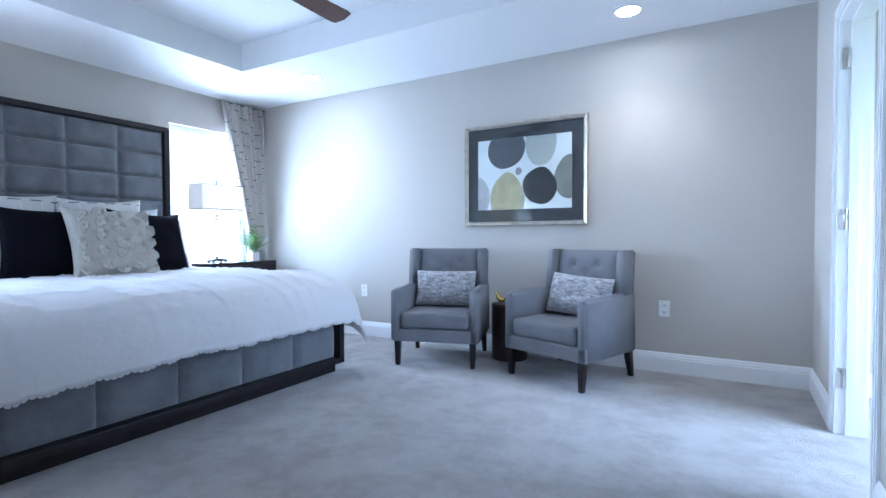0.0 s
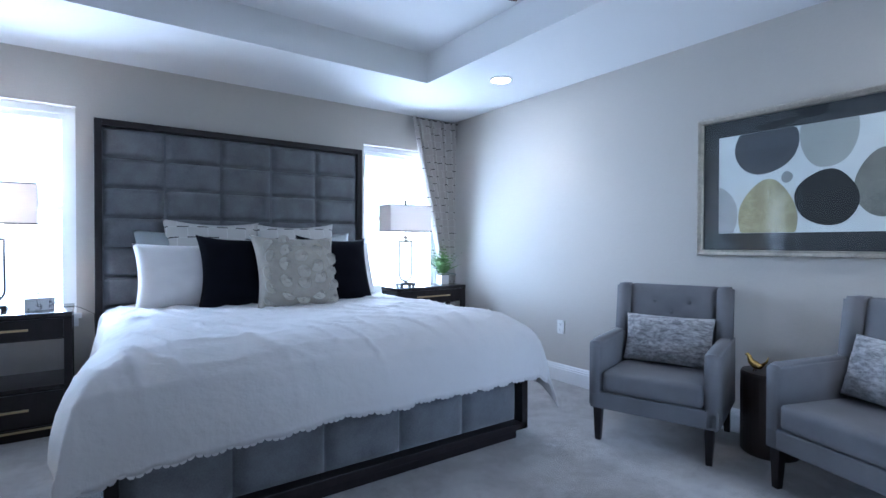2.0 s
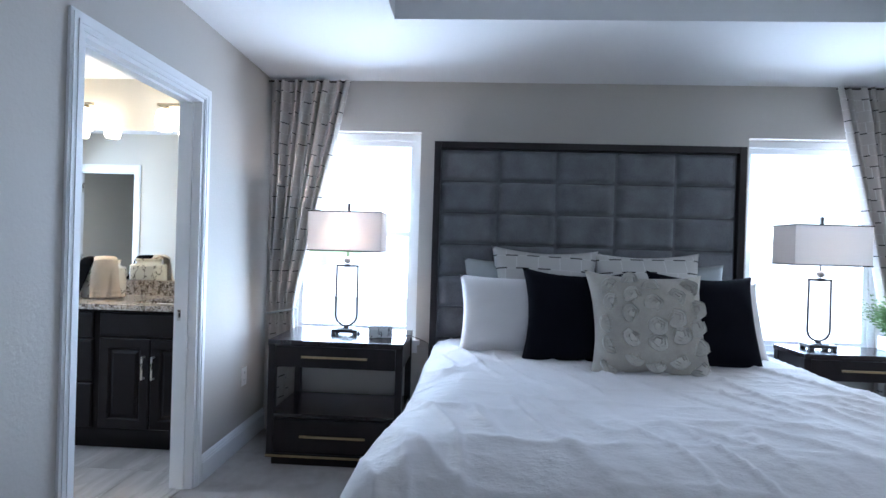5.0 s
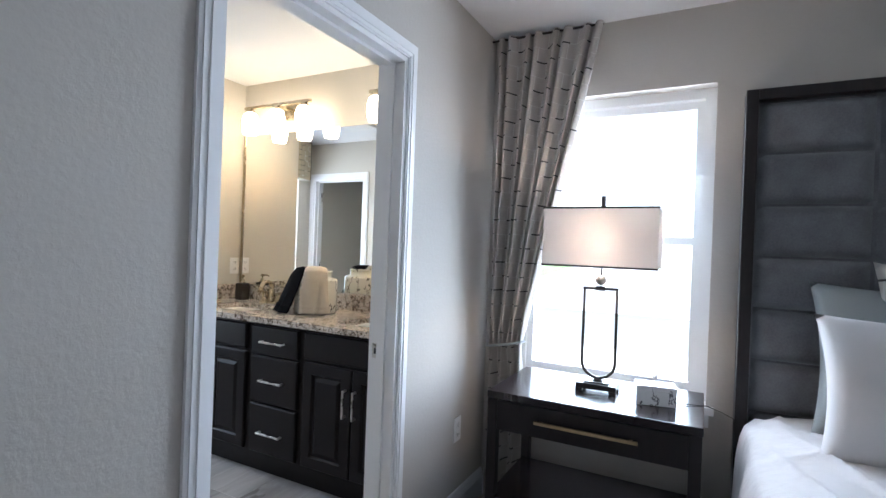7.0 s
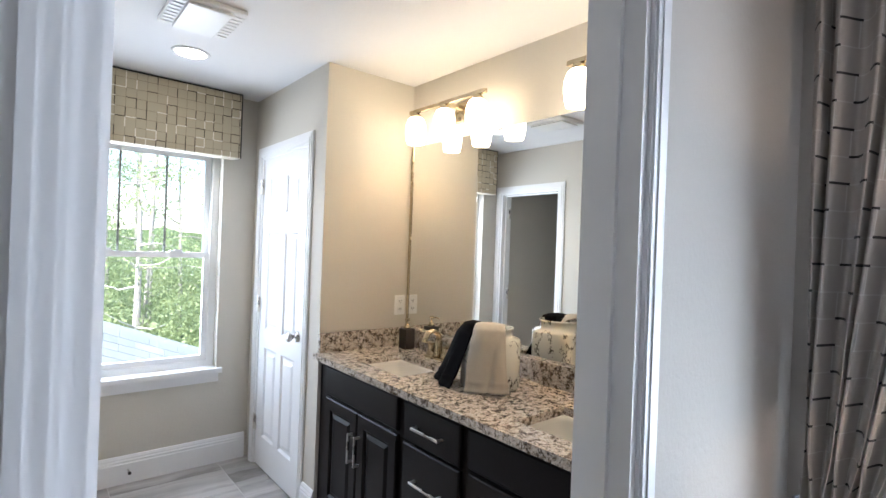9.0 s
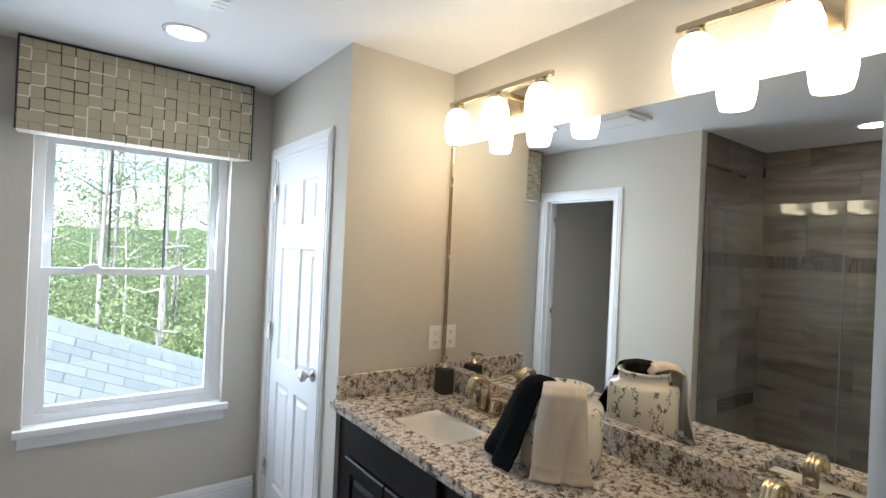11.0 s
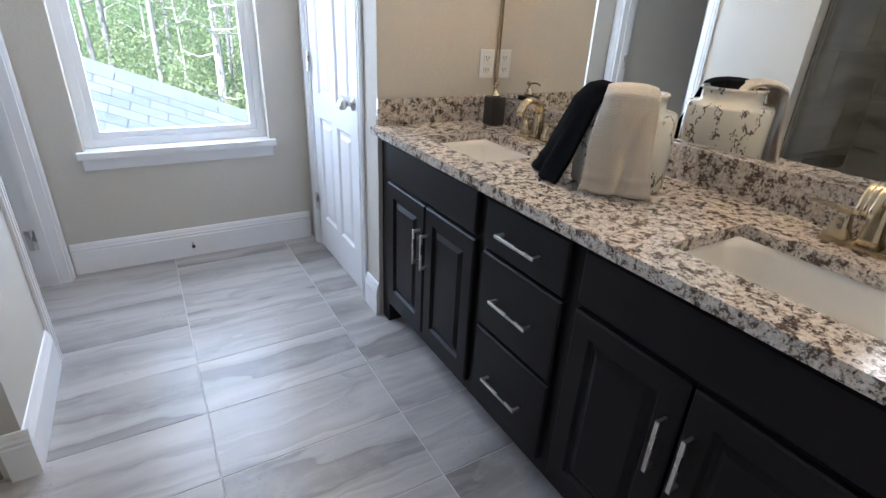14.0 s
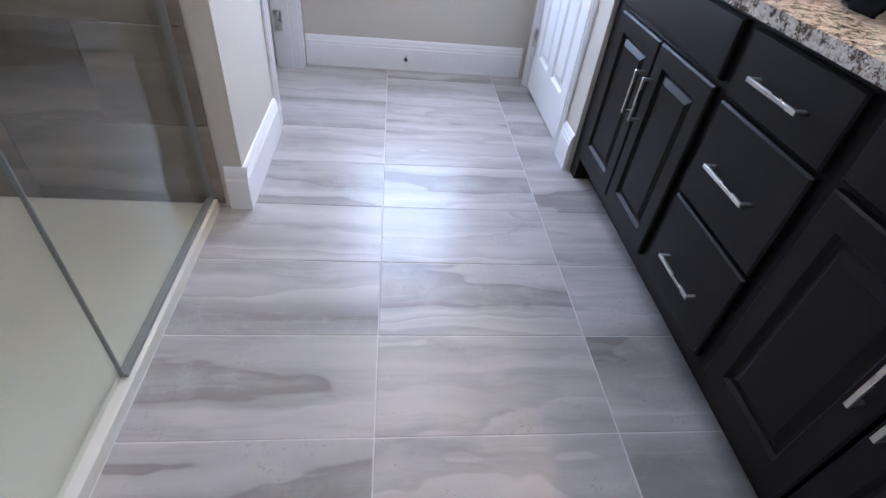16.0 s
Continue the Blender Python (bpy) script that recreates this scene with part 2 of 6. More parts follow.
def dash_fabric(name, base, rows, cell, black=(0.022, 0.02, 0.02), white=(0.74, 0.73, 0.71)):
    """Woven fabric with thin light lines and short dark dashes in a staggered grid (uv in metres)."""
    m, n, l, b = nodes_of(name)
    uv = n.new("ShaderNodeTexCoord").outputs["UV"]
    sep = n.new("ShaderNodeSeparateXYZ")
    l.new(uv, sep.inputs[0])
    v = mth(n, l, "DIVIDE", sep.outputs[1], rows)
    row, fv = mth(n, l, "FLOOR", v), mth(n, l, "FRACT", v)
    u = mth(n, l, "ADD", mth(n, l, "DIVIDE", sep.outputs[0], cell), mth(n, l, "MULTIPLY", mth(n, l, "FLOORED_MODULO", row, 2.0), 0.5))
    col, fu = mth(n, l, "FLOOR", u), mth(n, l, "FRACT", u)
    cb = n.new("ShaderNodeCombineXYZ")
    l.new(row, cb.inputs[0])
    l.new(col, cb.inputs[1])
    wn2 = n.new("ShaderNodeTexWhiteNoise")
    l.new(cb.outputs[0], wn2.inputs["Vector"])
    rnd = wn2.outputs["Value"]
    hline = mth(n, l, "MULTIPLY", mth(n, l, "LESS_THAN", fv, 0.095), mth(n, l, "LESS_THAN", fu, 0.58))
    pale = mth(n, l, "LESS_THAN", fv, 0.05)
    vline = mth(n, l, "LESS_THAN", fu, 0.04)
    isblack = mth(n, l, "GREATER_THAN", rnd, 0.3)
    geo = noise_of(n, l, uv, 6.0, 3)
    weave = noise_of(n, l, uv, 480.0, 3)
    c = mixcol(n, l, mth(n, l, "MULTIPLY", weave, 0.5), base, tuple(k * 0.72 for k in base))
    c = mixcol(n, l, mth(n, l, "MULTIPLY", vline, 0.55), c, white)
    c = mixcol(n, l, mth(n, l, "MULTIPLY", pale, 0.4), c, white)
    c = mixcol(n, l, mth(n, l, "MULTIPLY", hline, isblack), c, black)
    l.new(c, b.inputs["Base Color"])
    b.inputs["Roughness"].default_value = 0.8
    b.inputs["Sheen Weight"].default_value = 0.2
    bump(n, l, b, weave, 0.25, 0.002)
    tl, mx = n.new("ShaderNodeBsdfTranslucent"), n.new("ShaderNodeMixShader")
    mx.inputs[0].default_value = 0.14
    l.new(c, tl.inputs["Color"])
    l.new(b.outputs[0], mx.inputs[1])
    l.new(tl.outputs[0], mx.inputs[2])
    l.new(mx.outputs[0], n["Material Output"].inputs["Surface"])
    return m


def maze_fabric(name, base, rows, cell):
    """Plain-weave cloth with a square grid of hair lines, some of them heavy dark, some white (uv in metres)."""
    m, n, l, b = nodes_of(name)
    uv = n.new("ShaderNodeTexCoord").outputs["UV"]
    wob = noise_of(n, l, uv, 40.0, 2)
    sep = n.new("ShaderNodeSeparateXYZ")
    l.new(uv, sep.inputs[0])
    shift = mth(n, l, "MULTIPLY", mth(n, l, "SUBTRACT", wob, 0.5), 0.08)
    u = mth(n, l, "ADD", mth(n, l, "DIVIDE", sep.outputs[0], cell), shift)
    v = mth(n, l, "ADD", mth(n, l, "DIVIDE", sep.outputs[1], rows), shift)
    cb = n.new("ShaderNodeCombineXYZ")
    l.new(mth(n, l, "FLOOR", u), cb.inputs[0])
    l.new(mth(n, l, "FLOOR", v), cb.inputs[1])
    wt = n.new("ShaderNodeTexWhiteNoise")
    l.new(cb.outputs[0], wt.inputs["Vector"])
    pick = n.new("ShaderNodeSeparateColor")
    l.new(wt.outputs["Color"], pick.inputs[0])
    weave = noise_of(n, l, uv, 480.0, 3)
    c = mixcol(n, l, mth(n, l, "MULTIPLY", weave, 0.4), base, tuple(k * 0.78 for k in base))
    brown = (0.055, 0.036, 0.022)
    for f, r in ((mth(n, l, "FRACT", u), pick.outputs[0]), (mth(n, l, "FRACT", v), pick.outputs[1])):
        hair = mth(n, l, "LESS_THAN", f, 0.055)
        c = mixcol(n, l, mth(n, l, "MULTIPLY", hair, mth(n, l, "MULTIPLY", mth(n, l, "GREATER_THAN", r, 0.2), 0.45)), c, brown)
        heavy = mth(n, l, "MULTIPLY", mth(n, l, "LESS_THAN", f, 0.095), mth(n, l, "GREATER_THAN", r, 0.70))
        c = mixcol(n, l, heavy, c, brown)
        pale = mth(n, l, "MULTIPLY", mth(n, l, "LESS_THAN", f, 0.09), mth(n, l, "LESS_THAN", r, 0.17))
        c = mixcol(n, l, pale, c, (0.72, 0.68, 0.58))
    l.new(c, b.inputs["Base Color"])
    b.inputs["Roughness"].default_value = 0.8
    b.inputs["Sheen Weight"].default_value = 0.2
    bump(n, l, b, weave, 0.25, 0.002)
    return m


CURTAIN = dash_fabric("dash_curtain", (0.52, 0.475, 0.435), 0.072, 0.105)
SHAMCLOTH = dash_fabric("dash_sham", (0.56, 0.54, 0.51), 0.085, 0.13)
VALANCE = maze_fabric("dash_valance", (0.43, 0.375, 0.265), 0.0555, 0.053)


def duvet_cloth():
    """White cotton with soft rumples and small creases."""
    m, n, l, b = nodes_of("rumpled_white_cotton")
    v = coords(n, l, (1.6, 1.0, 1.0))
    big, small, weave = noise_of(n, l, v, 5.0, 5, 0.6), noise_of(n, l, v, 6.5, 3, 0.5), noise_of(n, l, v, 260.0, 3)
    l.new(mixcol(n, l, big, (0.555, 0.53, 0.525), (0.62, 0.597, 0.59)), b.inputs["Base Color"])
    b.inputs["Roughness"].default_value = 0.85
    b.inputs["Sheen Weight"].default_value = 0.15
    ridge = mth(n, l, "SUBTRACT", 1.0, mth(n, l, "MULTIPLY", mth(n, l, "ABSOLUTE", mth(n, l, "SUBTRACT", small, 0.5)), 3.0))
    h = mth(n, l, "ADD", mth(n, l, "MULTIPLY", big, 1.2), mth(n, l, "ADD", mth(n, l, "MULTIPLY", ridge, 0.20), mth(n, l, "MULTIPLY", weave, 0.04)))
    bump(n, l, b, h, 0.40, 0.03)
    return m


DUVETCLOTH = duvet_cloth()


def fur():
    m, n, l, b = nodes_of("grey_faux_fur")
    v = coords(n, l, (1, 1, 2.4))
    a, f = noise_of(n, l, v, 22, 6, 0.75), noise_of(n, l, v, 120, 5, 0.8)
    l.new(ramp(n, l, a, ((0.36, (0.11, 0.105, 0.115)), (0.48, (0.33, 0.32, 0.335)), (0.58, (0.60, 0.59, 0.60)))), b.inputs["Base Color"])
    b.inputs["Roughness"].default_value = 0.95
    b.inputs["Sheen Weight"].default_value = 0.6
    bump(n, l, b, mth(n, l, "ADD", a, f), 1.0, 0.012)
    return m


FUR = fur()


def glass(name, tint=(0.97, 0.99, 0.98)):
    m, n, l, b = nodes_of(name)
    n.remove(b)
    out = n["Material Output"]
    tr, gl, mx, lw = n.new("ShaderNodeBsdfTransparent"), n.new("ShaderNodeBsdfGlossy"), n.new("ShaderNodeMixShader"), n.new("ShaderNodeLayerWeight")
    tr.inputs["Color"].default_value = rgba(tint)
    gl.inputs["Roughness"].default_value = 0.01
    lw.inputs["Blend"].default_value = 0.5
    l.new(mth(n, l, "ADD", 0.035, mth(n, l, "MULTIPLY", mth(n, l, "POWER", lw.outputs["Facing"], 5.0), 0.9)), mx.inputs[0])
    l.new(tr.outputs[0], mx.inputs[1])
    l.new(gl.outputs[0], mx.inputs[2])
    l.new(mx.outputs[0], out.inputs["Surface"])
    return m


GLASS = glass("window_glass")
SHOWERGLASS = glass("shower_glass", (0.955, 0.975, 0.95))


def glow(name, col, strength):
    m, n, l, b = nodes_of(name)
    b.inputs["Base Color"].default_value = rgba(col)
    b.inputs["Emission Color"].default_value = rgba(col)
    b.inputs["Emission Strength"].default_value = strength
    return m


LENS = glow("lit_lens", (1.0, 0.95, 0.86), 9)
SHADEGLOW = glow("lit_opal_glass", (1.0, 0.83, 0.58), 3.2)
m_, n_, l_, b_ = nodes_of("silvered_mirror")
b_.inputs["Metallic"].default_value, b_.inputs["Roughness"].default_value = 1.0, 0.005
b_.inputs["Base Color"].default_value = (0.88, 0.89, 0.88, 1)
MIRROR = m_


def lamp_cloth():
    m, n, l, b = nodes_of("lampshade_linen")
    v = coords(n, l)
    f = noise_of(n, l, v, 350, 3)
    l.new(mixcol(n, l, f, (0.60, 0.56, 0.54), (0.68, 0.64, 0.62)), b.inputs["Base Color"])
    b.inputs["Roughness"].default_value = 0.85
    t = n.new("ShaderNodeBsdfTranslucent")
    t.inputs["Color"].default_value = (0.85, 0.80, 0.76, 1)
    mx = n.new("ShaderNodeMixShader")
    mx.inputs[0].default_value = 0.3
    l.new(b.outputs[0], mx.inputs[1])
    l.new(t.outputs[0], mx.inputs[2])
    l.new(mx.outputs[0], n["Material Output"].inputs["Surface"])
    return m


SHADECLOTH = lamp_cloth()


# ---- building helpers ----
def box(bm, x0, x1, y0, y1, z0, z1, bevel=0.0, seg=2):
    vs = [bm.verts.new((x, y, z)) for x in (x0, x1) for y in (y0, y1) for z in (z0, z1)]
    fs = [bm.faces.new([vs[i] for i in q]) for q in ((0, 1, 3, 2), (4, 6, 7, 5), (0, 4, 5, 1), (2, 3, 7, 6), (0, 2, 6, 4), (1, 5, 7, 3))]
    if bevel:
        es = {e for f in fs for e in f.edges}
        bmesh.ops.bevel(bm, geom=list(es), offset=bevel, segments=seg, affect="EDGES", profile=0.6)
    return bm


def boxes(*dims, bevel=0.0, seg=2):
    bm = bmesh.new()
    for d in dims:
        box(bm, *d, bevel=bevel, seg=seg)
    return bm


def tube(bm, pts, r, seg=10, caps=True):
    """A round bar along points; r may be one radius or one for each point."""
    pts = [Vector(p) for p in pts]
    rs = r if isinstance(r, (list, tuple)) else [r] * len(pts)
    rings, up = [], None
    for i, p in enumerate(pts):
        d = (pts[min(i + 1, len(pts) - 1)] - pts[max(i - 1, 0)]).normalized()
        if up is None:
            up = d.orthogonal().normalized()
        up = (up - d * up.dot(d)).normalized()
        side = d.cross(up)
        rings.append([bm.verts.new(p + rs[i] * (math.cos(a) * up + math.sin(a) * side)) for a in (2 * math.pi * k / seg for k in range(seg))])
    for a, b in zip(rings, rings[1:]):
        for k in range(seg):
            bm.faces.new((a[k], a[(k + 1) % seg], b[(k + 1) % seg], b[k]))
    if caps:
        bm.faces.new(rings[0][::-1])
        bm.faces.new(rings[-1])
    return bm


def lathe(bm, profile, seg=24, cx=0.0, cy=0.0):
    """A turned body from (radius, height) pairs."""
    rings = [[bm.verts.new((cx + r * math.cos(2 * math.pi * k / seg), cy + r * math.sin(2 * math.pi * k / seg), z)) for k in range(seg)] for r, z in profile]
    for a, b in zip(rings, rings[1:]):
        for k in range(seg):
            bm.faces.new((a[k], a[(k + 1) % seg], b[(k + 1) % seg], b[k]))
    bm.faces.new(rings[0][::-1])
    bm.faces.new(rings[-1])
    return bm


def mesh_of(name, bm, material, smooth=False):
    bmesh.ops.recalc_face_normals(bm, faces=bm.faces)
    me = bpy.data.meshes.new(name)
    bm.to_mesh(me)
    bm.free()
    me.materials.append(material)
    if smooth:
        for p in me.polygons:
            p.use_smooth = True
    return me


def part(name, bm, material, parent, label="", smooth=False, at=None):
    ob = new(name, mesh_of(name, bm, material, smooth))
    ob.parent = parent
    if at is not None:
        ob.matrix_basis = at
    if label:
        ob["label"] = label
    return ob


def thing(name, x, y, z, label, category, rz=0.0, group="", kind=""):
    ob = new(name)
    ob.matrix_basis = pose(x, y, z, 0, 0, rz)
    return tagged(ob, label, category, group, kind)


def whole(name, bm, material, label, category, m=None, smooth=False, kind="", group=""):
    ob = new(name, mesh_of(name, bm, material, smooth))
    if m is not None:
        ob.matrix_basis = m
    return tagged(ob, label, category, group, kind)


def struct(name, bm, material, label, category="", smooth=False):
    return whole(name, bm, material, label, category or name.split("_")[0], kind="structure", smooth=smooth)


def wall_along(bm, axis, at0, at1, a0, a1, z0, z1, holes=()):
    """A wall slab between at0 and at1 across, running a0..a1 along axis, with rectangular holes (a, b, bottom, top)."""
    cuts = sorted({a0, a1, *[h[0] for h in holes], *[h[1] for h in holes]})
    for p, q in zip(cuts, cuts[1:]):
        hs = [h for h in holes if h[0] <= p and h[1] >= q]
        spans = [(z0, z1)] if not hs else [(z0, hs[0][2]), (hs[0][3], z1)]
        for lo, hi in spans:
            if hi - lo > 1e-4:
                if axis == "x":
                    box(bm, p, q, at0, at1, lo, hi)
                else:
                    box(bm, at0, at1, p, q, lo, hi)
    return bm


# ---- structure ----
H, L, W = 2.44, 5.125, 4.335
struct("floor_bedroom", boxes((0, L, 0.0, W, -0.12, 0.0), (0.89, 1.715, -0.055, 0.0, -0.12, 0.0), (L, L + 1.9, 2.2, W, -0.12, 0.0)), CARPET, "greige cut-pile carpet with brushed nap marks", "floor")
WINS = ((0.155, 1.06, 0.65, 2.09), (3.265, 4.17, 0.65, 2.09))
struct("wall_west", wall_along(bmesh.new(), "y", -0.2, 0.0, -0.115, W + 0.15, -0.12, 2.8, WINS), WALL, "pale grey textured wall with two windows", "wall")
struct("wall_north", wall_along(bmesh.new(), "x", W, W + 0.15, 0.0, L + 2.0, -0.12, 2.8), WALL, "pale grey textured wall behind the armchairs", "wall")
HDOOR = (2.72, 3.56)
struct("wall_east", wall_along(bmesh.new(), "y", L, L + 0.12, -0.115, W, 0.0, 2.8, (HDOOR + (0.0, 2.04),)), WALL, "pale grey wall with a doorway to a bright hall", "wall")
BDOOR = (0.89, 1.715)
struct("wall_south", wall_along(bmesh.new(), "x", -0.115, -0.0575, -0.025, 2.9, 0.0, 2.8, ((BDOOR[0], BDOOR[1], 0.0, 2.035),)), BATHWALL, "beige bathroom side of the dividing wall", "wall")
struct("wall_south_bedroom", wall_along(bmesh.new(), "x", -0.0575, 0.0, 0.0, L, 0.0, 2.8, ((BDOOR[0], BDOOR[1], 0.0, 2.035),)), WALL, "pale grey knockdown-textured wall beside the bathroom door", "wall")
# tray ceiling: a flat border and a raised middle
TX0, TX1, TY0, TY1, TZ = 0.94, 4.21, 1.0, 3.365, 2.675
bm = boxes((0, TX0, 0, W, H, 2.8), (TX1, L, 0, W, H, 2.8), (TX0, TX1, 0, TY0, H, 2.8), (TX0, TX1, TY1, W, H, 2.8), (TX0, TX1, TY0, TY1, TZ, 2.8))
struct("ceiling_bedroom", bm, CEIL, "white tray ceiling with a raised centre", "ceiling")
# hall beyond the bedroom door
struct("wall_hall_east", wall_along(bmesh.new(), "y", L + 1.9, L + 2.0, 2.1, W, 0.0, 2.8, ((2.4, 3.8, 0.7, 2.2),)), WALL, "pale hall wall", "wall")
struct("wall_hall_south", boxes((L + 0.12, L + 1.9, 2.1, 2.2, 0.0, 2.8)), WALL, "pale hall wall", "wall")
struct("ceiling_hall", boxes((L, L + 2.0, 2.1, W, H, 2.8)), CEIL, "white hall ceiling", "ceiling")

# bathroom shell
BX, BY, JX, JY, SY = 1.815, -3.02, 0.537, -1.97, -1.622
SHX = 2.80
struct("wall_bath_west", boxes((-0.2, -0.025, BY - 0.2, -0.115, -0.12, 2.8)), BATHWALL, "beige wall behind the vanity", "wall")
struct("wall_closet_side", boxes((-0.025, JX - 0.1, JY - 0.1, JY, 0.0, H)), BATHWALL, "beige return wall at the vanity's end", "wall")
CDOOR = (-2.885, -2.17)
struct("wall_closet_front", wall_along(bmesh.new(), "y", JX - 0.1, JX, BY, JY, 0.0, H, ((CDOOR[0], CDOOR[1], 0.0, 2.04),)), BATHWALL, "beige wall around the linen closet door", "wall")
BWIN = (0.752, 1.63, 0.627, 2.085)
struct("wall_bath_south", wall_along(bmesh.new(), "x", BY - 0.2, BY, 0.0, 3.0, -0.12, 2.8, (BWIN,)), BATHWALL, "beige wall with a double-hung window", "wall")
TDOOR = (-2.95, -2.25)
struct("wall_bath_east", wall_along(bmesh.new(), "y", BX, BX + 0.12, BY, SY, 0.0, H, ((TDOOR[0], TDOOR[1], 0.0, 2.04),)), BATHWALL, "pale wall with the doorway of the toilet room", "wall")
struct("wall_toilet_north", boxes((BX + 0.12, SHX + 0.1, SY - 0.12, SY, 0.0, H)), BATHWALL, "pale wall between shower and toilet room", "wall")
struct("wall_toilet_east", boxes((SHX + 0.1, SHX + 0.2, BY, -0.115, 0.0, H)), BATHWALL, "pale outer wall of shower and toilet room", "wall")
struct("ceiling_bath", boxes((-0.025, SHX + 0.2, BY, -0.115, H, 2.8)), CEIL, "white bathroom ceiling", "ceiling")

# ---- trim, doors and windows ----
BASE_PROFILE = ((0.0, 0.0), (0.016, 0.0), (0.016, 0.096), (0.012, 0.100), (0.012, 0.106), (0.015, 0.109), (0.009, 0.117), (0.010, 0.121), (0.004, 0.133), (0.0, 0.135))


def skirting(x0, y0, x1, y1):
    """Stepped baseboard from one point to the other; the room lies to its left side."""
    bm = bmesh.new()
    d = Vector((x1 - x0, y1 - y0, 0)).normalized()
    nrm = Vector((-d.y, d.x, 0))
    ends = []
    for px, py in ((x0, y0), (x1, y1)):
        ends.append([bm.verts.new(Vector((px, py, h * (1.24 if min(y0, y1) < -0.1 else 1.06))) + nrm * (w + 0.0005)) for w, h in BASE_PROFILE])
    for i in range(len(BASE_PROFILE)):
        j = (i + 1) % len(BASE_PROFILE)
        bm.faces.new((ends[0][i], ends[0][j], ends[1][j], ends[1][i]))
    bm.faces.new(ends[0])
    bm.faces.new(ends[1][::-1])
    return struct("baseboard", bm, TRIM, "white stepped baseboard", "baseboard")


for run in ((0.0, W - 0.016, 0.0, 0.016), (0.016, 0.0, 0.829, 0.0), (1.776, 0.0, L, 0.0), (L, W, 0.0, W), (L, 3.622, L, W - 0.016), (L, 0.016, L, 2.658), (L + 1.9, W, L + 0.12, W), (JX + 0.02, BY, BX - 0.02, BY), (JX, JY, JX, -2.109), (BX, -2.188, BX, SY), (BX - 0.016, SY, BX + 0.06, SY)):
    skirting(*run)


def casing(bm, axis, face, out, a0, a1, top, w=0.06):
    """Moulded casing round a doorway on one face of a wall; out: +1 or -1, the side it stands proud of."""
    for step, (p, q) in enumerate(((0.0, w), (0.006, w - 0.012), (0.02, w - 0.03))):
        t0, t1 = (0.0005, 0.011) if step == 0 else (0.011, 0.015) if step == 1 else (0.015, 0.018)
        lo, hi = sorted((face + out * t0, face + out * t1))
        runs = ((a0 - q, a0 - p, 0.0, top + q), (a1 + p, a1 + q, 0.0, top + q), (a0 - p, a1 + p, top + p, top + q))
        for u, v, z0, z1 in runs:
            if axis == "x":
                box(bm, u, v, lo, hi, z0, z1)
            else:
                box(bm, lo, hi, u, v, z0, z1)
    return bm


def doorway(name, axis, f0, f1, a0, a1, top, label):
    """Jamb lining and stop between faces f0 < f1, casings on both faces."""
    bm = bmesh.new()
    t = 0.018
    parts = ((a0 - 0.0, a0 + t, 0.0, top), (a1 - t, a1, 0.0, top), (a0 + t, a1 - t, top - t, top))
    for u, v, z0, z1 in parts:
        box(bm, u, v, f0 - 0.003, f1 + 0.003, z0, z1) if axis == "x" else box(bm, f0 - 0.003, f1 + 0.003, u, v, z0, z1)
    mid = (f0 + f1) / 2
    for u, v, z0, z1 in ((a0 + t, a0 + t + 0.011, 0.0, top - t), (a1 - t - 0.011, a1 - t, 0.0, top - t), (a0 + t + 0.011, a1 - t - 0.011, top - t - 0.011, top - t)):
        box(bm, u, v, mid - 0.018, mid + 0.018, z0, z1) if axis == "x" else box(bm, mid - 0.018, mid + 0.018, u, v, z0, z1)
    casing(bm, axis, f1, 1, a0, a1, top)
    casing(bm, axis, f0, -1, a0, a1, top)
    return struct(name, bm, TRIM, label, "door frame")


def hinge(parent, m):
    bm = boxes((-0.002, 0.0025, -0.024, 0.024, -0.05, 0.05))
    tube(bm, ((0.004, 0.0, -0.047), (0.004, 0.0, 0.052)), 0.0075, 8)
    return part("hinge", bm, NICKEL, parent, "brushed nickel hinge", at=m)


door_1 = doorway("door_1", "x", -0.115, 0.0, *BDOOR, 2.035, "white cased doorway into the bathroom")
bm = boxes((0.0, 0.003, -0.014, 0.014, -0.028, 0.028))
part("strike_plate", bm, NICKEL, door_1, "brushed nickel strike plate", at=pose(BDOOR[0] + 0.0185, -0.085, 0.905))
part("latch_hole", boxes((0.003, 0.0036, -0.006, 0.006, -0.012, 0.012)), SLOT, door_1, "dark latch hole", at=pose(BDOOR[0] + 0.0185, -0.085, 0.905))
door_2 = doorway("door_2", "y", BX, BX + 0.12, *TDOOR, 2.04, "white cased doorway of the toilet room")
for z in (0.25, 1.05, 1.85):
    hinge(door_2, pose(BX + 0.095, TDOOR[0] + 0.021, z, 0, 0, 90))
door_3 = doorway("door_3", "y", L, L + 0.12, *HDOOR, 2.04, "white cased doorway to the hall")
for z in (0.28, 1.06, 1.84):
    hinge(door_3, pose(L + 0.03, HDOOR[1] - 0.02, z, 0, 0, -90))


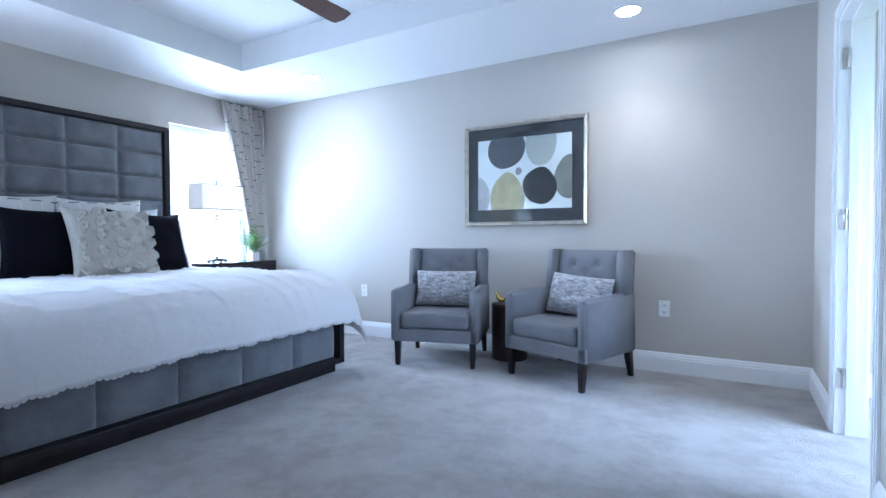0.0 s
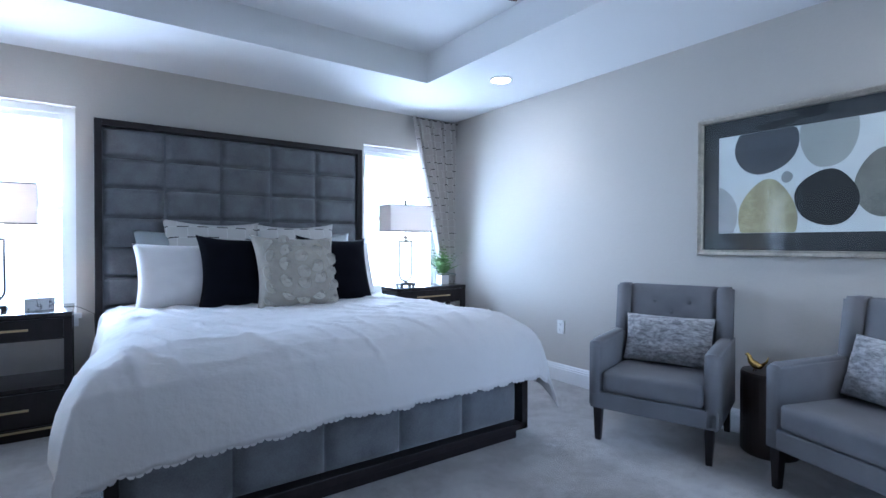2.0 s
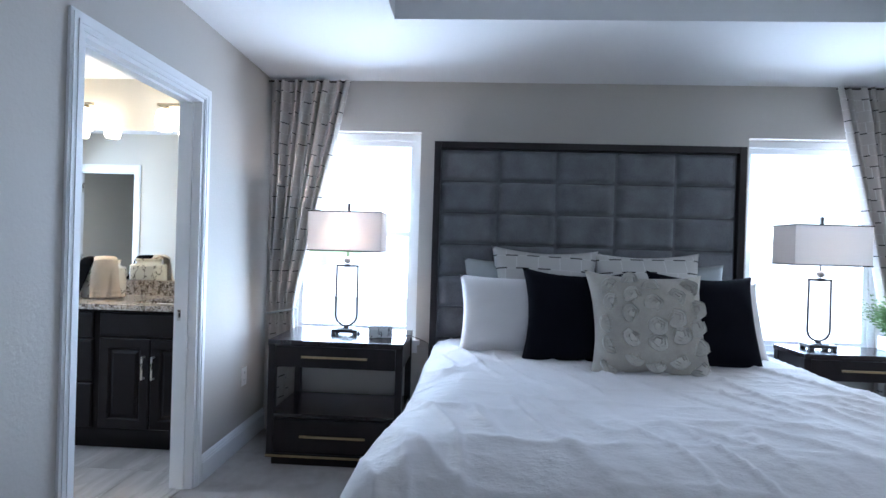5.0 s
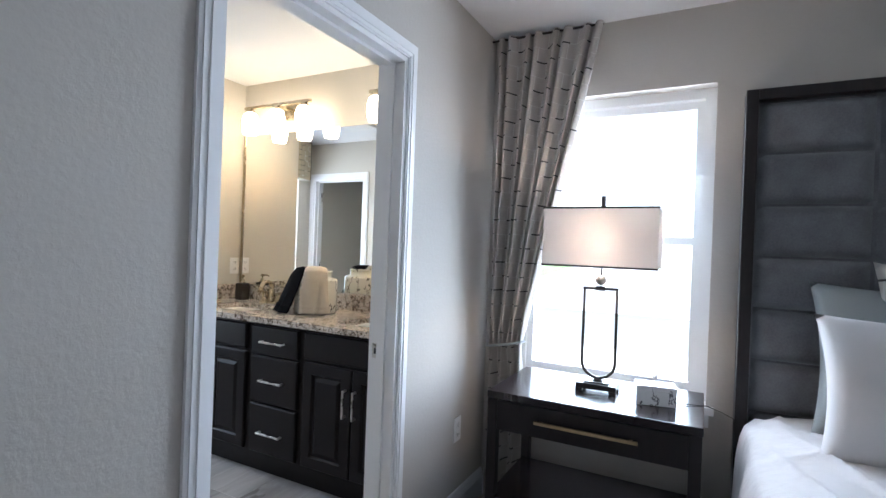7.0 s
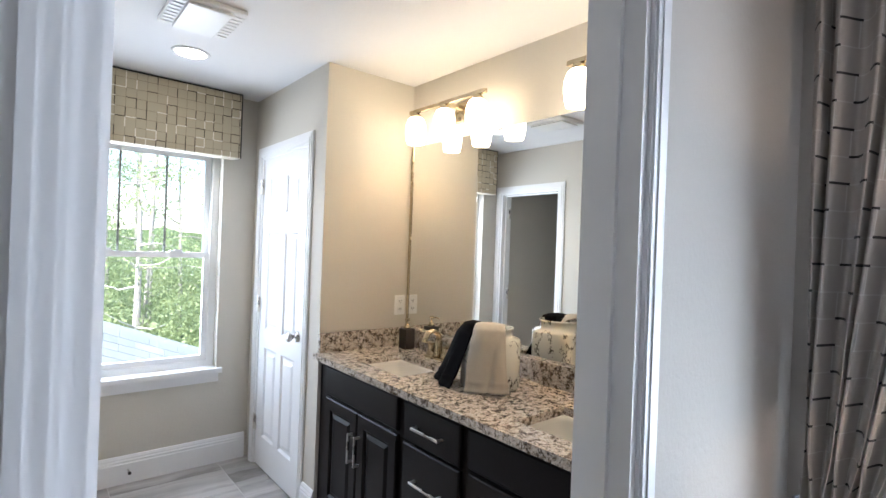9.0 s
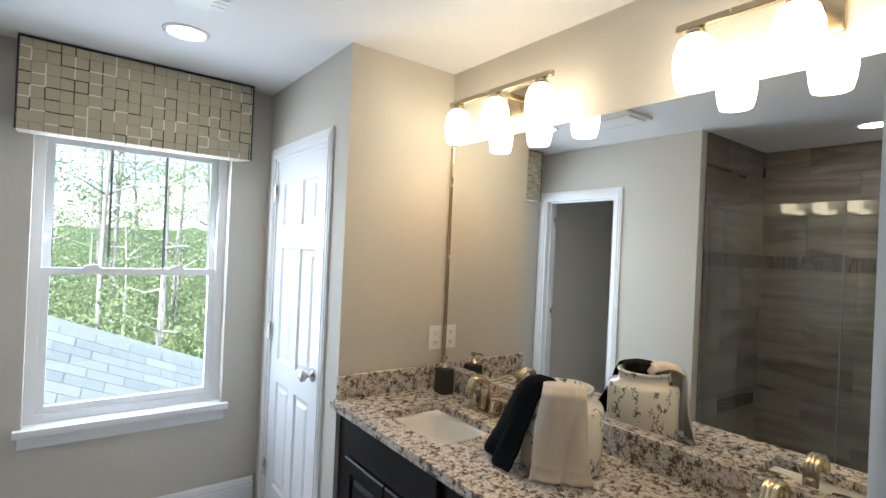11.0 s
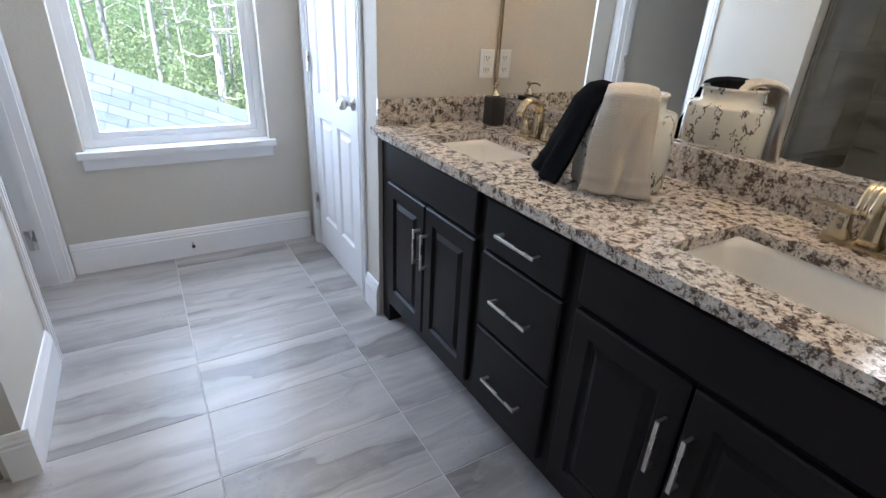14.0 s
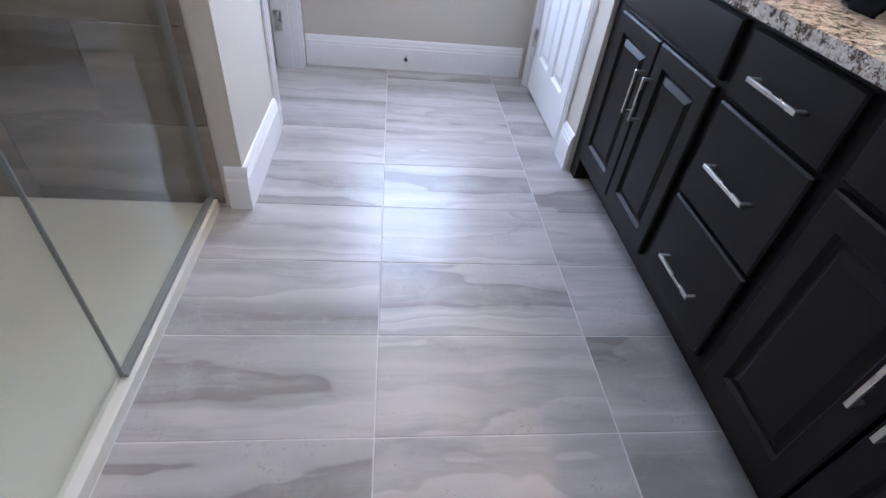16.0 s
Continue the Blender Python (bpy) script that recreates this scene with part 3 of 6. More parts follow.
def panel_door(name, w, h, label, m, knob_side=1, knob_face=1):
    """Six-panel moulded door, hinge edge at the origin, leaf along +x, faces on y."""
    door = thing(name, 0, 0, 0, label, "door", kind="structure")
    door.matrix_basis = m
    st, t = 0.105, 0.035
    cols = ((st, w / 2 - 0.04), (w / 2 + 0.04, w - st))
    rows = ((0.20, 0.78), (0.90, 1.53), (1.65, h - 0.13))
    bm = bmesh.new()
    xs = [0, cols[0][0], cols[0][1], cols[1][0], cols[1][1], w]
    zs = [0.0, rows[0][0], rows[0][1], rows[1][0], rows[1][1], rows[2][0], rows[2][1], h]
    for i in range(5):
        for j in range(7):
            if i in (1, 3) and j in (1, 3, 5):
                continue
            box(bm, xs[i], xs[i + 1], -t / 2, t / 2, zs[j], zs[j + 1])
    bmesh.ops.remove_doubles(bm, verts=bm.verts, dist=1e-5)
    seen = {}
    for f in list(bm.faces):
        seen.setdefault(tuple(round(c, 4) for c in f.calc_center_median()), []).append(f)
    bmesh.ops.delete(bm, geom=[f for fs in seen.values() if len(fs) > 1 for f in fs], context="FACES")
    part("leaf", bm, TRIM, door)
    for a, b in cols:
        for c, d in rows:
            bm = bmesh.new()
            for s in (-1, 1):
                ring = []
                for inset, depth in ((0.0, 0.5), (0.012, 0.22), (0.028, 0.22), (0.046, 0.42)):
                    ring.append([bm.verts.new((x, s * t * depth, z)) for x, z in ((a + inset, c + inset), (b - inset, c + inset), (b - inset, d - inset), (a + inset, d - inset))])
                for p, q in zip(ring, ring[1:]):
                    for k in range(4):
                        bm.faces.new((p[k], p[(k + 1) % 4], q[(k + 1) % 4], q[k]))
                bm.faces.new(ring[-1])
            part("panel", bm, TRIM, door, "moulded raised panel")
    kx = w - 0.065 if knob_side > 0 else 0.065
    for s in (1, -1):
        bm = bmesh.new()
        lathe(bm, ((0.031, 0.0), (0.031, 0.006), (0.012, 0.010), (0.011, 0.03), (0.022, 0.038), (0.027, 0.048), (0.026, 0.058), (0.018, 0.064)), 20)
        part("door_handle", bm, NICKEL, door, "brushed nickel round knob", True, at=pose(kx, s * t / 2, 0.93, -90 * s, 0, 0))
    return door


closet = panel_door("door_leaf_closet", 0.676, 2.015, "closed white six-panel closet door", pose(JX - 0.022, CDOOR[0] + 0.022, 0.008, 0, 0, 90))
casing_bm = casing(bmesh.new(), "y", JX, 1, CDOOR[0], CDOOR[1], 2.04)
t_ = 0.018
for y0, y1, z0, z1 in ((CDOOR[0], CDOOR[0] + t_, 0, 2.04), (CDOOR[1] - t_, CDOOR[1], 0, 2.04), (CDOOR[0] + t_, CDOOR[1] - t_, 2.04 - t_, 2.04)):
    box(casing_bm, JX - 0.1, JX + 0.002, y0, y1, z0, z1)
door_4 = struct("door_4", casing_bm, TRIM, "white casing of the linen closet door", "door frame")
for z in (0.28, 1.06, 1.84):
    hinge(door_4, pose(JX + 0.004, CDOOR[0] + 0.022, z))


def window(name, axis, m, w, h, label, grid=()):
    """Double-hung vinyl window; local x across, y outward, z up from the sill; origin at the lower corner of the opening's inner face."""
    win = thing(name, 0, 0, 0, label, "window", kind="structure")
    win.matrix_basis = m
    f = 0.045
    d0, d1 = 0.075, 0.15
    bm = boxes((0, f, d0, d1, 0, h), (w - f, w, d0, d1, 0, h), (f, w - f, d0, d1, 0, f), (f, w - f, d0, d1, h - f, h))
    part("window_frame", bm, VINYL, win, "white vinyl outer frame")
    mid = h * 0.51
    s = 0.034
    for nm, z0, z1, y0 in (("lower_sash", f, mid + 0.018, d0 + 0.012), ("upper_sash", mid - 0.018, h - f, d0 + 0.042)):
        y1 = y0 + 0.028
        bm = boxes((f, f + s, y0, y1, z0, z1), (w - f - s, w - f, y0, y1, z0, z1), (f + s, w - f - s, y0, y1, z0, z0 + s), (f + s, w - f - s, y0, y1, z1 - s, z1))
        sash = part(nm, bm, VINYL, win, "white vinyl sash")
        if nm == "upper_sash":
            for gx in grid:
                part("muntin", boxes((w * gx - 0.006, w * gx + 0.006, y0 + 0.010, y0 + 0.018, z0 + s, z1 - s)), GRIDBAR, sash, "thin grey grid bar")
        pane = part("pane", boxes((f + s, w - f - s, y0 + 0.012, y0 + 0.016, z0 + s, z1 - s)), GLASS, sash, "clear glass pane")
        pane.visible_shadow = False
    for lx in (0.28, 0.72):
        bm = boxes((w * lx - 0.035, w * lx + 0.035, d0 + 0.004, d0 + 0.034, mid + 0.018, mid + 0.028), (w * lx - 0.012, w * lx + 0.03, d0 - 0.002, d0 + 0.02, mid + 0.028, mid + 0.036))
        part("sash_lock", bm, VINYL, win, "white sash lock")
    bm = boxes((-0.03, w + 0.03, -0.035, -0.001, -0.027, 0.006), (0.001, w - 0.001, -0.001, d0 - 0.0005, 0.0006, 0.006), bevel=0.002)
    part("window_sill", bm, TRIM, win, "white painted sill")
    part("apron", boxes((-0.012, w + 0.012, -0.014, -0.001, -0.085, -0.0275), (-0.008, w + 0.008, -0.019, -0.014, -0.05, -0.03)), TRIM, win, "white moulded apron")
    return win


# local x runs along -y for the west wall; along -x for the south wall
for i, (y0, y1, z0, z1) in enumerate(WINS):
    window("window_%d" % (i + 1), "y", pose(0, y0, z0 + 0.0, 0, 0, 90), y1 - y0, z1 - z0, "white double-hung window, overexposed daylight behind")
window("window_3", "x", pose(BWIN[1], BY, BWIN[2], 0, 0, 180), BWIN[1] - BWIN[0], BWIN[3] - BWIN[2], "white double-hung window over a roof and pine woods", (0.36, 0.65))


# ---- soft shapes ----
def pillow_bm(w, h, t, seed, ear=0.06, nx=26, puff=0.0):
    """A stuffed pillow standing on its lower edge: width on x, height on z, thickness on y."""
    bm = bmesh.new()
    rows = []
    for side in (-1, 1):
        grid = []
        for i in range(nx + 1):
            line = []
            for j in range(nx + 1):
                u, v = 2 * i / nx - 1, 2 * j / nx - 1
                edge = (1 - abs(u) ** 2.6) * (1 - abs(v) ** 2.6)
                th = t / 2 * max(0.0, edge) ** 0.56
                pinch = 1 - ear * (1 - abs(u) ** 2) * abs(v) ** 3
                pinch2 = 1 - ear * (1 - abs(v) ** 2) * abs(u) ** 3
                p = Vector((u * w / 2 * pinch2, 0, h / 2 + v * h / 2 * pinch))
                wr = noise.noise(Vector((u * 2.2 + seed, v * 2.2, side * 3.0))) * 0.06 * t + noise.noise(Vector((u * 6 + seed, v * 6, side * 9.0))) * 0.02 * t
                p.y = side * (th + wr * edge) if 0 < i < nx and 0 < j < nx else 0.0
                if puff and edge > 0.02:
                    p.y += side * puff * (noise.voronoi(Vector((u * 3.4 + seed, v * 3.4, 1)))[0][0] * 1.2 + 0.4 * abs(math.sin(14 * noise.voronoi(Vector((u * 3.4 + seed, v * 3.4, 1)))[0][0]))) * (edge ** 0.3)
                line.append(bm.verts.new(p))
            grid.append(line)
        rows.append(grid)
        for i in range(nx):
            for j in range(nx):
                bm.faces.new((grid[i][j], grid[i + 1][j], grid[i + 1][j + 1], grid[i][j + 1]))
    bmesh.ops.remove_doubles(bm, verts=bm.verts, dist=1e-4)
    return bm


def with_uv(ob, scale=1.0, axes=(0, 2), off=0.0):
    me = ob.data
    uv = me.uv_layers.new(name="uv")
    for lp in me.loops:
        c = me.vertices[lp.vertex_index].co
        uv.data[lp.index].uv = (c[axes[0]] * scale + off + 20, c[axes[1]] * scale + 20)
    return ob


def cushion(name, w, h, t, x, y, z, rz, lean, material, label, seed, fabric=False, puff=0.0, ear=0.06, nx=26, roll=0.0, group=""):
    ob = new(name, mesh_of(name, pillow_bm(w, h, t, seed, ear, nx, puff), material, True))
    if fabric:
        with_uv(ob)
    ob.matrix_basis = pose(x, y, z) @ pose(0, 0, 0, 0, 0, rz) @ pose(0, 0, 0, lean, roll, 0)
    return tagged(ob, label, "pillow" if "pillow" in name else "cushion", group)


# ---- bed ----
BEDY = 2.175
bed = thing("bed", 1.1, BEDY, 0.0, "king bed with tall tufted grey velvet headboard and espresso frame", "bed")
HY = 1.012


def puffed(bm, x, y0, y1, z0, z1, depth, n=14):
    """A padded panel in the plane x, bulging toward +x, with soft rounded borders."""
    g = []
    for i in range(n + 1):
        row = []
        for j in range(n + 1):
            u, v = 2 * i / n - 1, 2 * j / n - 1
            b = ((1 - abs(u) ** 7) * (1 - abs(v) ** 7)) ** 0.5
            row.append(bm.verts.new((x + depth * b, y0 + (y1 - y0) * i / n, z0 + (z1 - z0) * j / n)))
        g.append(row)
    for i in range(n):
        for j in range(n):
            bm.faces.new((g[i][j], g[i + 1][j], g[i + 1][j + 1], g[i][j + 1]))
    return bm


bx0 = -1.1
bm = boxes((bx0 + 0.01, bx0 + 0.13, -HY, -HY + 0.045, 0, 2.005), (bx0 + 0.01, bx0 + 0.13, HY - 0.045, HY, 0, 2.005), (bx0 + 0.01, bx0 + 0.13, -HY + 0.045, HY - 0.045, 1.96, 2.005), bevel=0.003)
head = part("headboard_frame", bm, ESPRESSO, bed, "espresso wood headboard frame")
part("headboard_back", boxes((bx0 + 0.015, bx0 + 0.085, -HY + 0.045, HY - 0.045, 0.3, 1.96)), VELVET, bed, "grey velvet backing")
for c in range(5):
    for r in range(7):
        y0 = -HY + 0.046 + c * 0.3864
        z1 = 1.958 - r * 0.2115
        part("headboard_panel", puffed(bmesh.new(), bx0 + 0.084, y0 + 0.006, y0 + 0.3804, z1 - 0.2075, z1 - 0.004, 0.036), VELVET, bed, smooth=True)
# platform: plinth, posts, padded foot and side panels
bm = boxes((bx0 + 0.14, 1.075, -0.97, 1.0, 0.0, 0.065), bevel=0.004)
part("plinth", bm, ESPRESSO, bed, "espresso wood plinth")
bm = boxes((1.045, 1.125, -1.01, -0.965, 0.066, 0.42), (1.045, 1.125, 0.998, 1.043, 0.066, 0.42), (bx0 + 0.14, 1.125, -1.01, 1.043, 0.066, 0.105), bevel=0.004)
part("foot_frame", bm, ESPRESSO, bed, "espresso wood rail and corner posts")
part("side_box", boxes((bx0 + 0.14, 1.06, -0.964, 0.997, 0.106, 0.40)), VELVET, bed, "grey velvet side rails")
for c in range(5):
    y0 = -0.964 + c * 0.3922
    for z0, z1 in ((0.108, 0.343), (0.349, 0.412)):
        part("foot_panel", puffed(bmesh.new(), 1.062, y0 + 0.004, y0 + 0.388, z0, z1, 0.040), VELVET, bed, smooth=True)
mattress = whole("mattress", boxes((-0.98, 1.03, -0.965, 0.965, 0.40, 0.655), bevel=0.06, seg=4), SHEET, "white king mattress under the duvet", "mattress", pose(1.1, BEDY, 0), True)


def duvet():
    """White duvet draped over the mattress with folds, hanging over both sides and the foot, with a scalloped hem."""
    bm = bmesh.new()
    nx, ny = 190, 210
    x0, x1, yh = -0.93, 1.1, 1.065
    drop_foot = 0.25
    grid = []
    for i in range(nx + 1):
        row = []
        s = i / nx * (x1 - x0 + drop_foot)
        for j in range(ny + 1):
            q = -(yh + 0.33) + (2 * yh + 0.73) * j / ny
            scal = 0.011 * abs(math.sin(q * 26)) if i == nx else 0.0
            sg = 1 if q > 0 else -1
            along = min(1.0, max(0.0, (s + x0 - 0.1) / 0.8))
            ye = yh + (0.045 if q > 0 else -0.085 * (1 - along * along * (3 - 2 * along)))
            flare = 0.10 if q > 0 else 0.045 + 0.055 * along
            e1, e2 = s - (x1 - x0), abs(q) - ye
            dz1 = 0.0
            if e1 > -0.30:
                a = e1 + 0.30
                dz1 = 0.34 * (a / 0.30) ** 2 * 0.30 if a < 0.30 else 0.102 + (a - 0.30) * 0.97
            cx = x0 + min(s, x1 - x0) + (0.09 * (1 - math.exp(-max(0.0, e1) / 0.12)) if e1 > 0 else 0)
            dz2 = 0.0
            if e2 > -0.26:
                a = e2 + 0.26
                dz2 = 0.26 * (a / 0.26) ** 2.2 * 0.26 if a < 0.26 else 0.068 + (a - 0.26) * 0.95
            yy = min(abs(q), ye) + (flare * (1 - math.exp(-max(0.0, e2) / 0.12)) if e2 > 0 else 0)
            corner = max(0.0, e1) * max(0.0, e2)
            z = 0.722 - max(dz1, dz2) - 0.18 * min(dz1, dz2) - (0.9 if q > 0 else -0.6) * corner
            hang = min(1.0, max(0.0, max(e1, e2) + 0.1) / 0.25)
            P = Vector((cx * 1.0, q, 0))
            big = noise.noise(P * 1.7 + Vector((3, 1, 0))) * 0.016 + noise.noise(P * 4.0) * 0.005
            # long creases running along the bed and fanning to the foot corners
            crease = (1 - abs(noise.noise(Vector((cx * 1.1 + q * 0.9, q * 6.5 - cx * 2.4, 4.0))))) ** 12 * 0.017
            crease += (1 - abs(noise.noise(Vector((cx * 5.0, q * 1.2 + cx, 9.0))))) ** 11 * 0.006
            crease += (1 - abs(noise.noise(Vector((cx * 3.0 - q * 4.0, q * 3.5 + cx * 4.0, 2.0))))) ** 14 * 0.005
            z += (big + crease) * (1 - 0.5 * hang)
            fold_foot = math.sin(q * 9.5 + 1.3 * math.sin(q * 3.1)) * 0.020 * min(1.0, max(0.0, e1 + 0.05) / 0.3)
            fold_side = math.sin(cx * 8.3 + 1.7 * math.sin(cx * 2.3)) * 0.030 * min(1.0, max(0.0, e2 + 0.05) / 0.3)
            px = cx + fold_foot + corner * 0.35
            py = sg * (yy + fold_side + corner * 0.35)
            if sg < 0:
                z -= 0.05 * max(0.0, e1) / drop_foot * max(0.0, (-q - 0.2))
            row.append(bm.verts.new((px, py, max(0.11, z - scal))))
        grid.append(row)
    for i in range(nx):
        for j in range(ny):
            bm.faces.new((grid[i][j], grid[i + 1][j], grid[i + 1][j + 1], grid[i][j + 1]))
    hem_pts.extend(v.co.copy() for v in grid[nx])
    return bm


hem_pts = []
dv = whole("duvet", duvet(), DUVETCLOTH, "white rumpled duvet with a scalloped hem spread over the bed", "duvet", pose(1.1, BEDY, 0), True)
bm = bmesh.new()
for k in range(8, len(hem_pts) - 8, 2):
    # one small stitched scallop at each step of the hem
    p = hem_pts[k] + Vector((0.004, 0, 0.002))
    q = (hem_pts[k + 1] - hem_pts[k - 1]).normalized()
    fan = [bm.verts.new(p + q * 0.013 * math.cos(a) - Vector((0, 0, 0.010 * math.sin(a)))) for a in [math.pi * m / 6 for m in range(7)]]
    back_fan = [bm.verts.new(v.co + Vector((-0.004, 0, 0))) for v in fan]
    bm.faces.new(fan)
    bm.faces.new(back_fan[::-1])
    for a in range(6):
        bm.faces.new((fan[a], fan[a + 1], back_fan[a + 1], back_fan[a]))
part("scalloped_edging", bm, SHEET, dv, "white scalloped edging")
sol = dv.modifiers.new("thickness", "SOLIDIFY")
sol.thickness, sol.offset = 0.018, -1
TOP = 0.69
cushion("sleeping_pillow", 0.70, 0.56, 0.22, 0.34, 1.73, TOP, 90, -12, GREYCLOTH, "pale grey satin pillow against the headboard", 1.0, ear=0.09)
cushion("sleeping_pillow", 0.70, 0.56, 0.22, 0.34, 2.66, TOP, 90, -12, GREYCLOTH, "pale grey satin pillow against the headboard", 2.0, ear=0.09)
cushion("sham_pillow", 0.66, 0.64, 0.20, 0.43, 1.86, TOP, 87, -14, SHAMCLOTH, "cream sham with thin dark dashes", 3.0, True, ear=0.11, roll=1.5)
cushion("sham_pillow", 0.67, 0.63, 0.20, 0.43, 2.52, TOP, 92, -14, SHAMCLOTH, "cream sham with thin dark dashes", 4.0, True, ear=0.11, roll=-1)
cushion("white_pillow", 0.72, 0.47, 0.25, 0.60, 1.72, TOP, 90, -16, SHEET, "plump white bed pillow", 5.0, ear=0.08)
cushion("white_pillow", 0.72, 0.46, 0.25, 0.60, 2.74, TOP, 92, -16, SHEET, "plump white bed pillow", 6.0, ear=0.08, roll=-2)
cushion("black_cushion", 0.58, 0.54, 0.20, 0.81, 1.98, TOP - 0.005, 86, -19, NAVY, "square black velvet cushion", 7.0, ear=0.14, roll=1)
cushion("black_cushion", 0.60, 0.54, 0.20, 0.79, 2.68, TOP - 0.005, 95, -19, NAVY, "square black velvet cushion", 8.0, ear=0.14, roll=2)
ROSE = mat("rose_cloth", (0.37, 0.34, 0.295), 0.9, vary=0.15, big=14, fine=160, relief=0.4, dist=0.004)
ROSELIGHT = mat("rose_petal_cloth", (0.47, 0.445, 0.395), 0.9, vary=0.15, big=18, fine=160, relief=0.3, dist=0.003)
rose = cushion("rose_cushion", 0.60, 0.55, 0.20, 1.0, 2.305, TOP - 0.005, 91, -21, ROSE, "taupe cushion covered in fabric rosettes", 9.0, ear=0.13, nx=40, roll=1)


def rosette(seed):
    """A gathered cloth rose: a spiral ribbon of petals."""
    bm = bmesh.new()
    rs = random.Random(seed)
    n = 64
    a, b = [], []
    for k in range(n + 1):
        t = k / n
        ang = t * 2 * math.pi * 2.6 + seed
        r = 0.008 + 0.037 * t + 0.003 * math.sin(ang * 5 + seed)
        h = 0.022 - 0.012 * t + 0.004 * math.sin(ang * 3)
        a.append(bm.verts.new((r * math.cos(ang), 0.004, r * math.sin(ang))))
        b.append(bm.verts.new(((r + 0.006) * math.cos(ang), -h, (r + 0.006) * math.sin(ang))))
    for k in range(n):
        bm.faces.new((a[k], a[k + 1], b[k + 1], b[k]))
    c = lathe(bmesh.new(), ((0.046, 0.0), (0.045, 0.006), (0.012, 0.010)), 18)
    me = bpy.data.meshes.new("tmp")
    c.to_mesh(me)
    me.transform(Matrix.Rotation(radians(90), 4, "X"))
    bm.from_mesh(me)
    c.free()
    return bm


rr = random.Random(4)
for i in range(5):
    for j in range(5):
        u, v = (i - 2) * 0.365 + rr.uniform(-0.05, 0.05), (j - 2) * 0.37 + rr.uniform(-0.05, 0.05) + (0.08 if i % 2 else -0.06)
        if abs(v) > 0.84 or abs(u) > 0.84:
            continue
        th = 0.10 * ((1 - abs(u) ** 2.6) * (1 - abs(v) ** 2.6)) ** 0.56
        tilt = Matrix.Rotation(-u * 0.5, 4, "Z") @ Matrix.Rotation(v * 0.5, 4, "X")
        part("rosette", rosette(i * 5 + j), ROSELIGHT, rose, "gathered fabric rosette", at=Matrix.Translation((u * 0.285, -th + 0.002, 0.275 + v * 0.26)) @ tilt)


# ---- nightstands ----
def nightstand(x, y, label, depth=0.50):
    t = thing("nightstand", x, y, 0, label, "nightstand", group="nightstands beside the bed")
    w = 0.395
    bm = boxes((0, depth, -w, w, 0.705, 0.735), bevel=0.003)
    part("top", bm, LACQUER, t, "glossy espresso top")
    for sx in (0.003, depth - 0.043):
        for sy in (-w + 0.003, w - 0.043):
            part("leg", boxes((sx, sx + 0.04, sy, sy + 0.04, 0.075, 0.7045), bevel=0.002), ESPRESSO, t)
    part("case_upper", boxes((0.045, depth - 0.02, -w + 0.01, w - 0.01, 0.575, 0.7045)), ESPRESSO, t)
    d = part("drawer_front", boxes((depth - 0.0195, depth - 0.002, -w + 0.045, w - 0.045, 0.582, 0.70), bevel=0.002), ESPRESSO, t)
    part("handle", boxes((depth + 0.012, depth + 0.020, -0.19, 0.19, 0.638, 0.650), (depth - 0.002, depth + 0.013, -0.17, -0.16, 0.640, 0.648), (depth - 0.002, depth + 0.013, 0.16, 0.17, 0.640, 0.648)), BRASS, d, "slim brass bar pull")
    part("shelf", boxes((0.045, depth - 0.01, -w + 0.01, w - 0.01, 0.285, 0.305), bevel=0.002), LACQUER, t, "glossy espresso shelf")
    part("case_lower", boxes((0.045, depth - 0.02, -w + 0.01, w - 0.01, 0.075, 0.2845)), ESPRESSO, t)
    d = part("drawer_front", boxes((depth - 0.0195, depth - 0.002, -w + 0.045, w - 0.045, 0.09, 0.275), bevel=0.002), ESPRESSO, t)
    part("handle", boxes((depth + 0.012, depth + 0.020, -0.19, 0.19, 0.178, 0.190), (depth - 0.002, depth + 0.013, -0.17, -0.16, 0.180, 0.188), (depth - 0.002, depth + 0.013, 0.16, 0.17, 0.180, 0.188)), BRASS, d, "slim brass bar pull")
    part("brass_line", boxes((depth - 0.0019, depth + 0.003, -w, w, 0.056, 0.068)), BRASS, t, "thin brass strip")
    part("base", boxes((0.02, depth - 0.03, -w + 0.025, w - 0.025, 0.0, 0.05), bevel=0.003), ESPRESSO, t)
    part("bottom_rail", boxes((0.0, depth - 0.002, -w, w, 0.0505, 0.0745), bevel=0.002), ESPRESSO, t)
    return t


nightstand(0.095, 0.655, "espresso nightstand with open shelf and brass bar pulls")
nightstand(0.095, 3.80, "espresso nightstand beside the far window", 0.30)


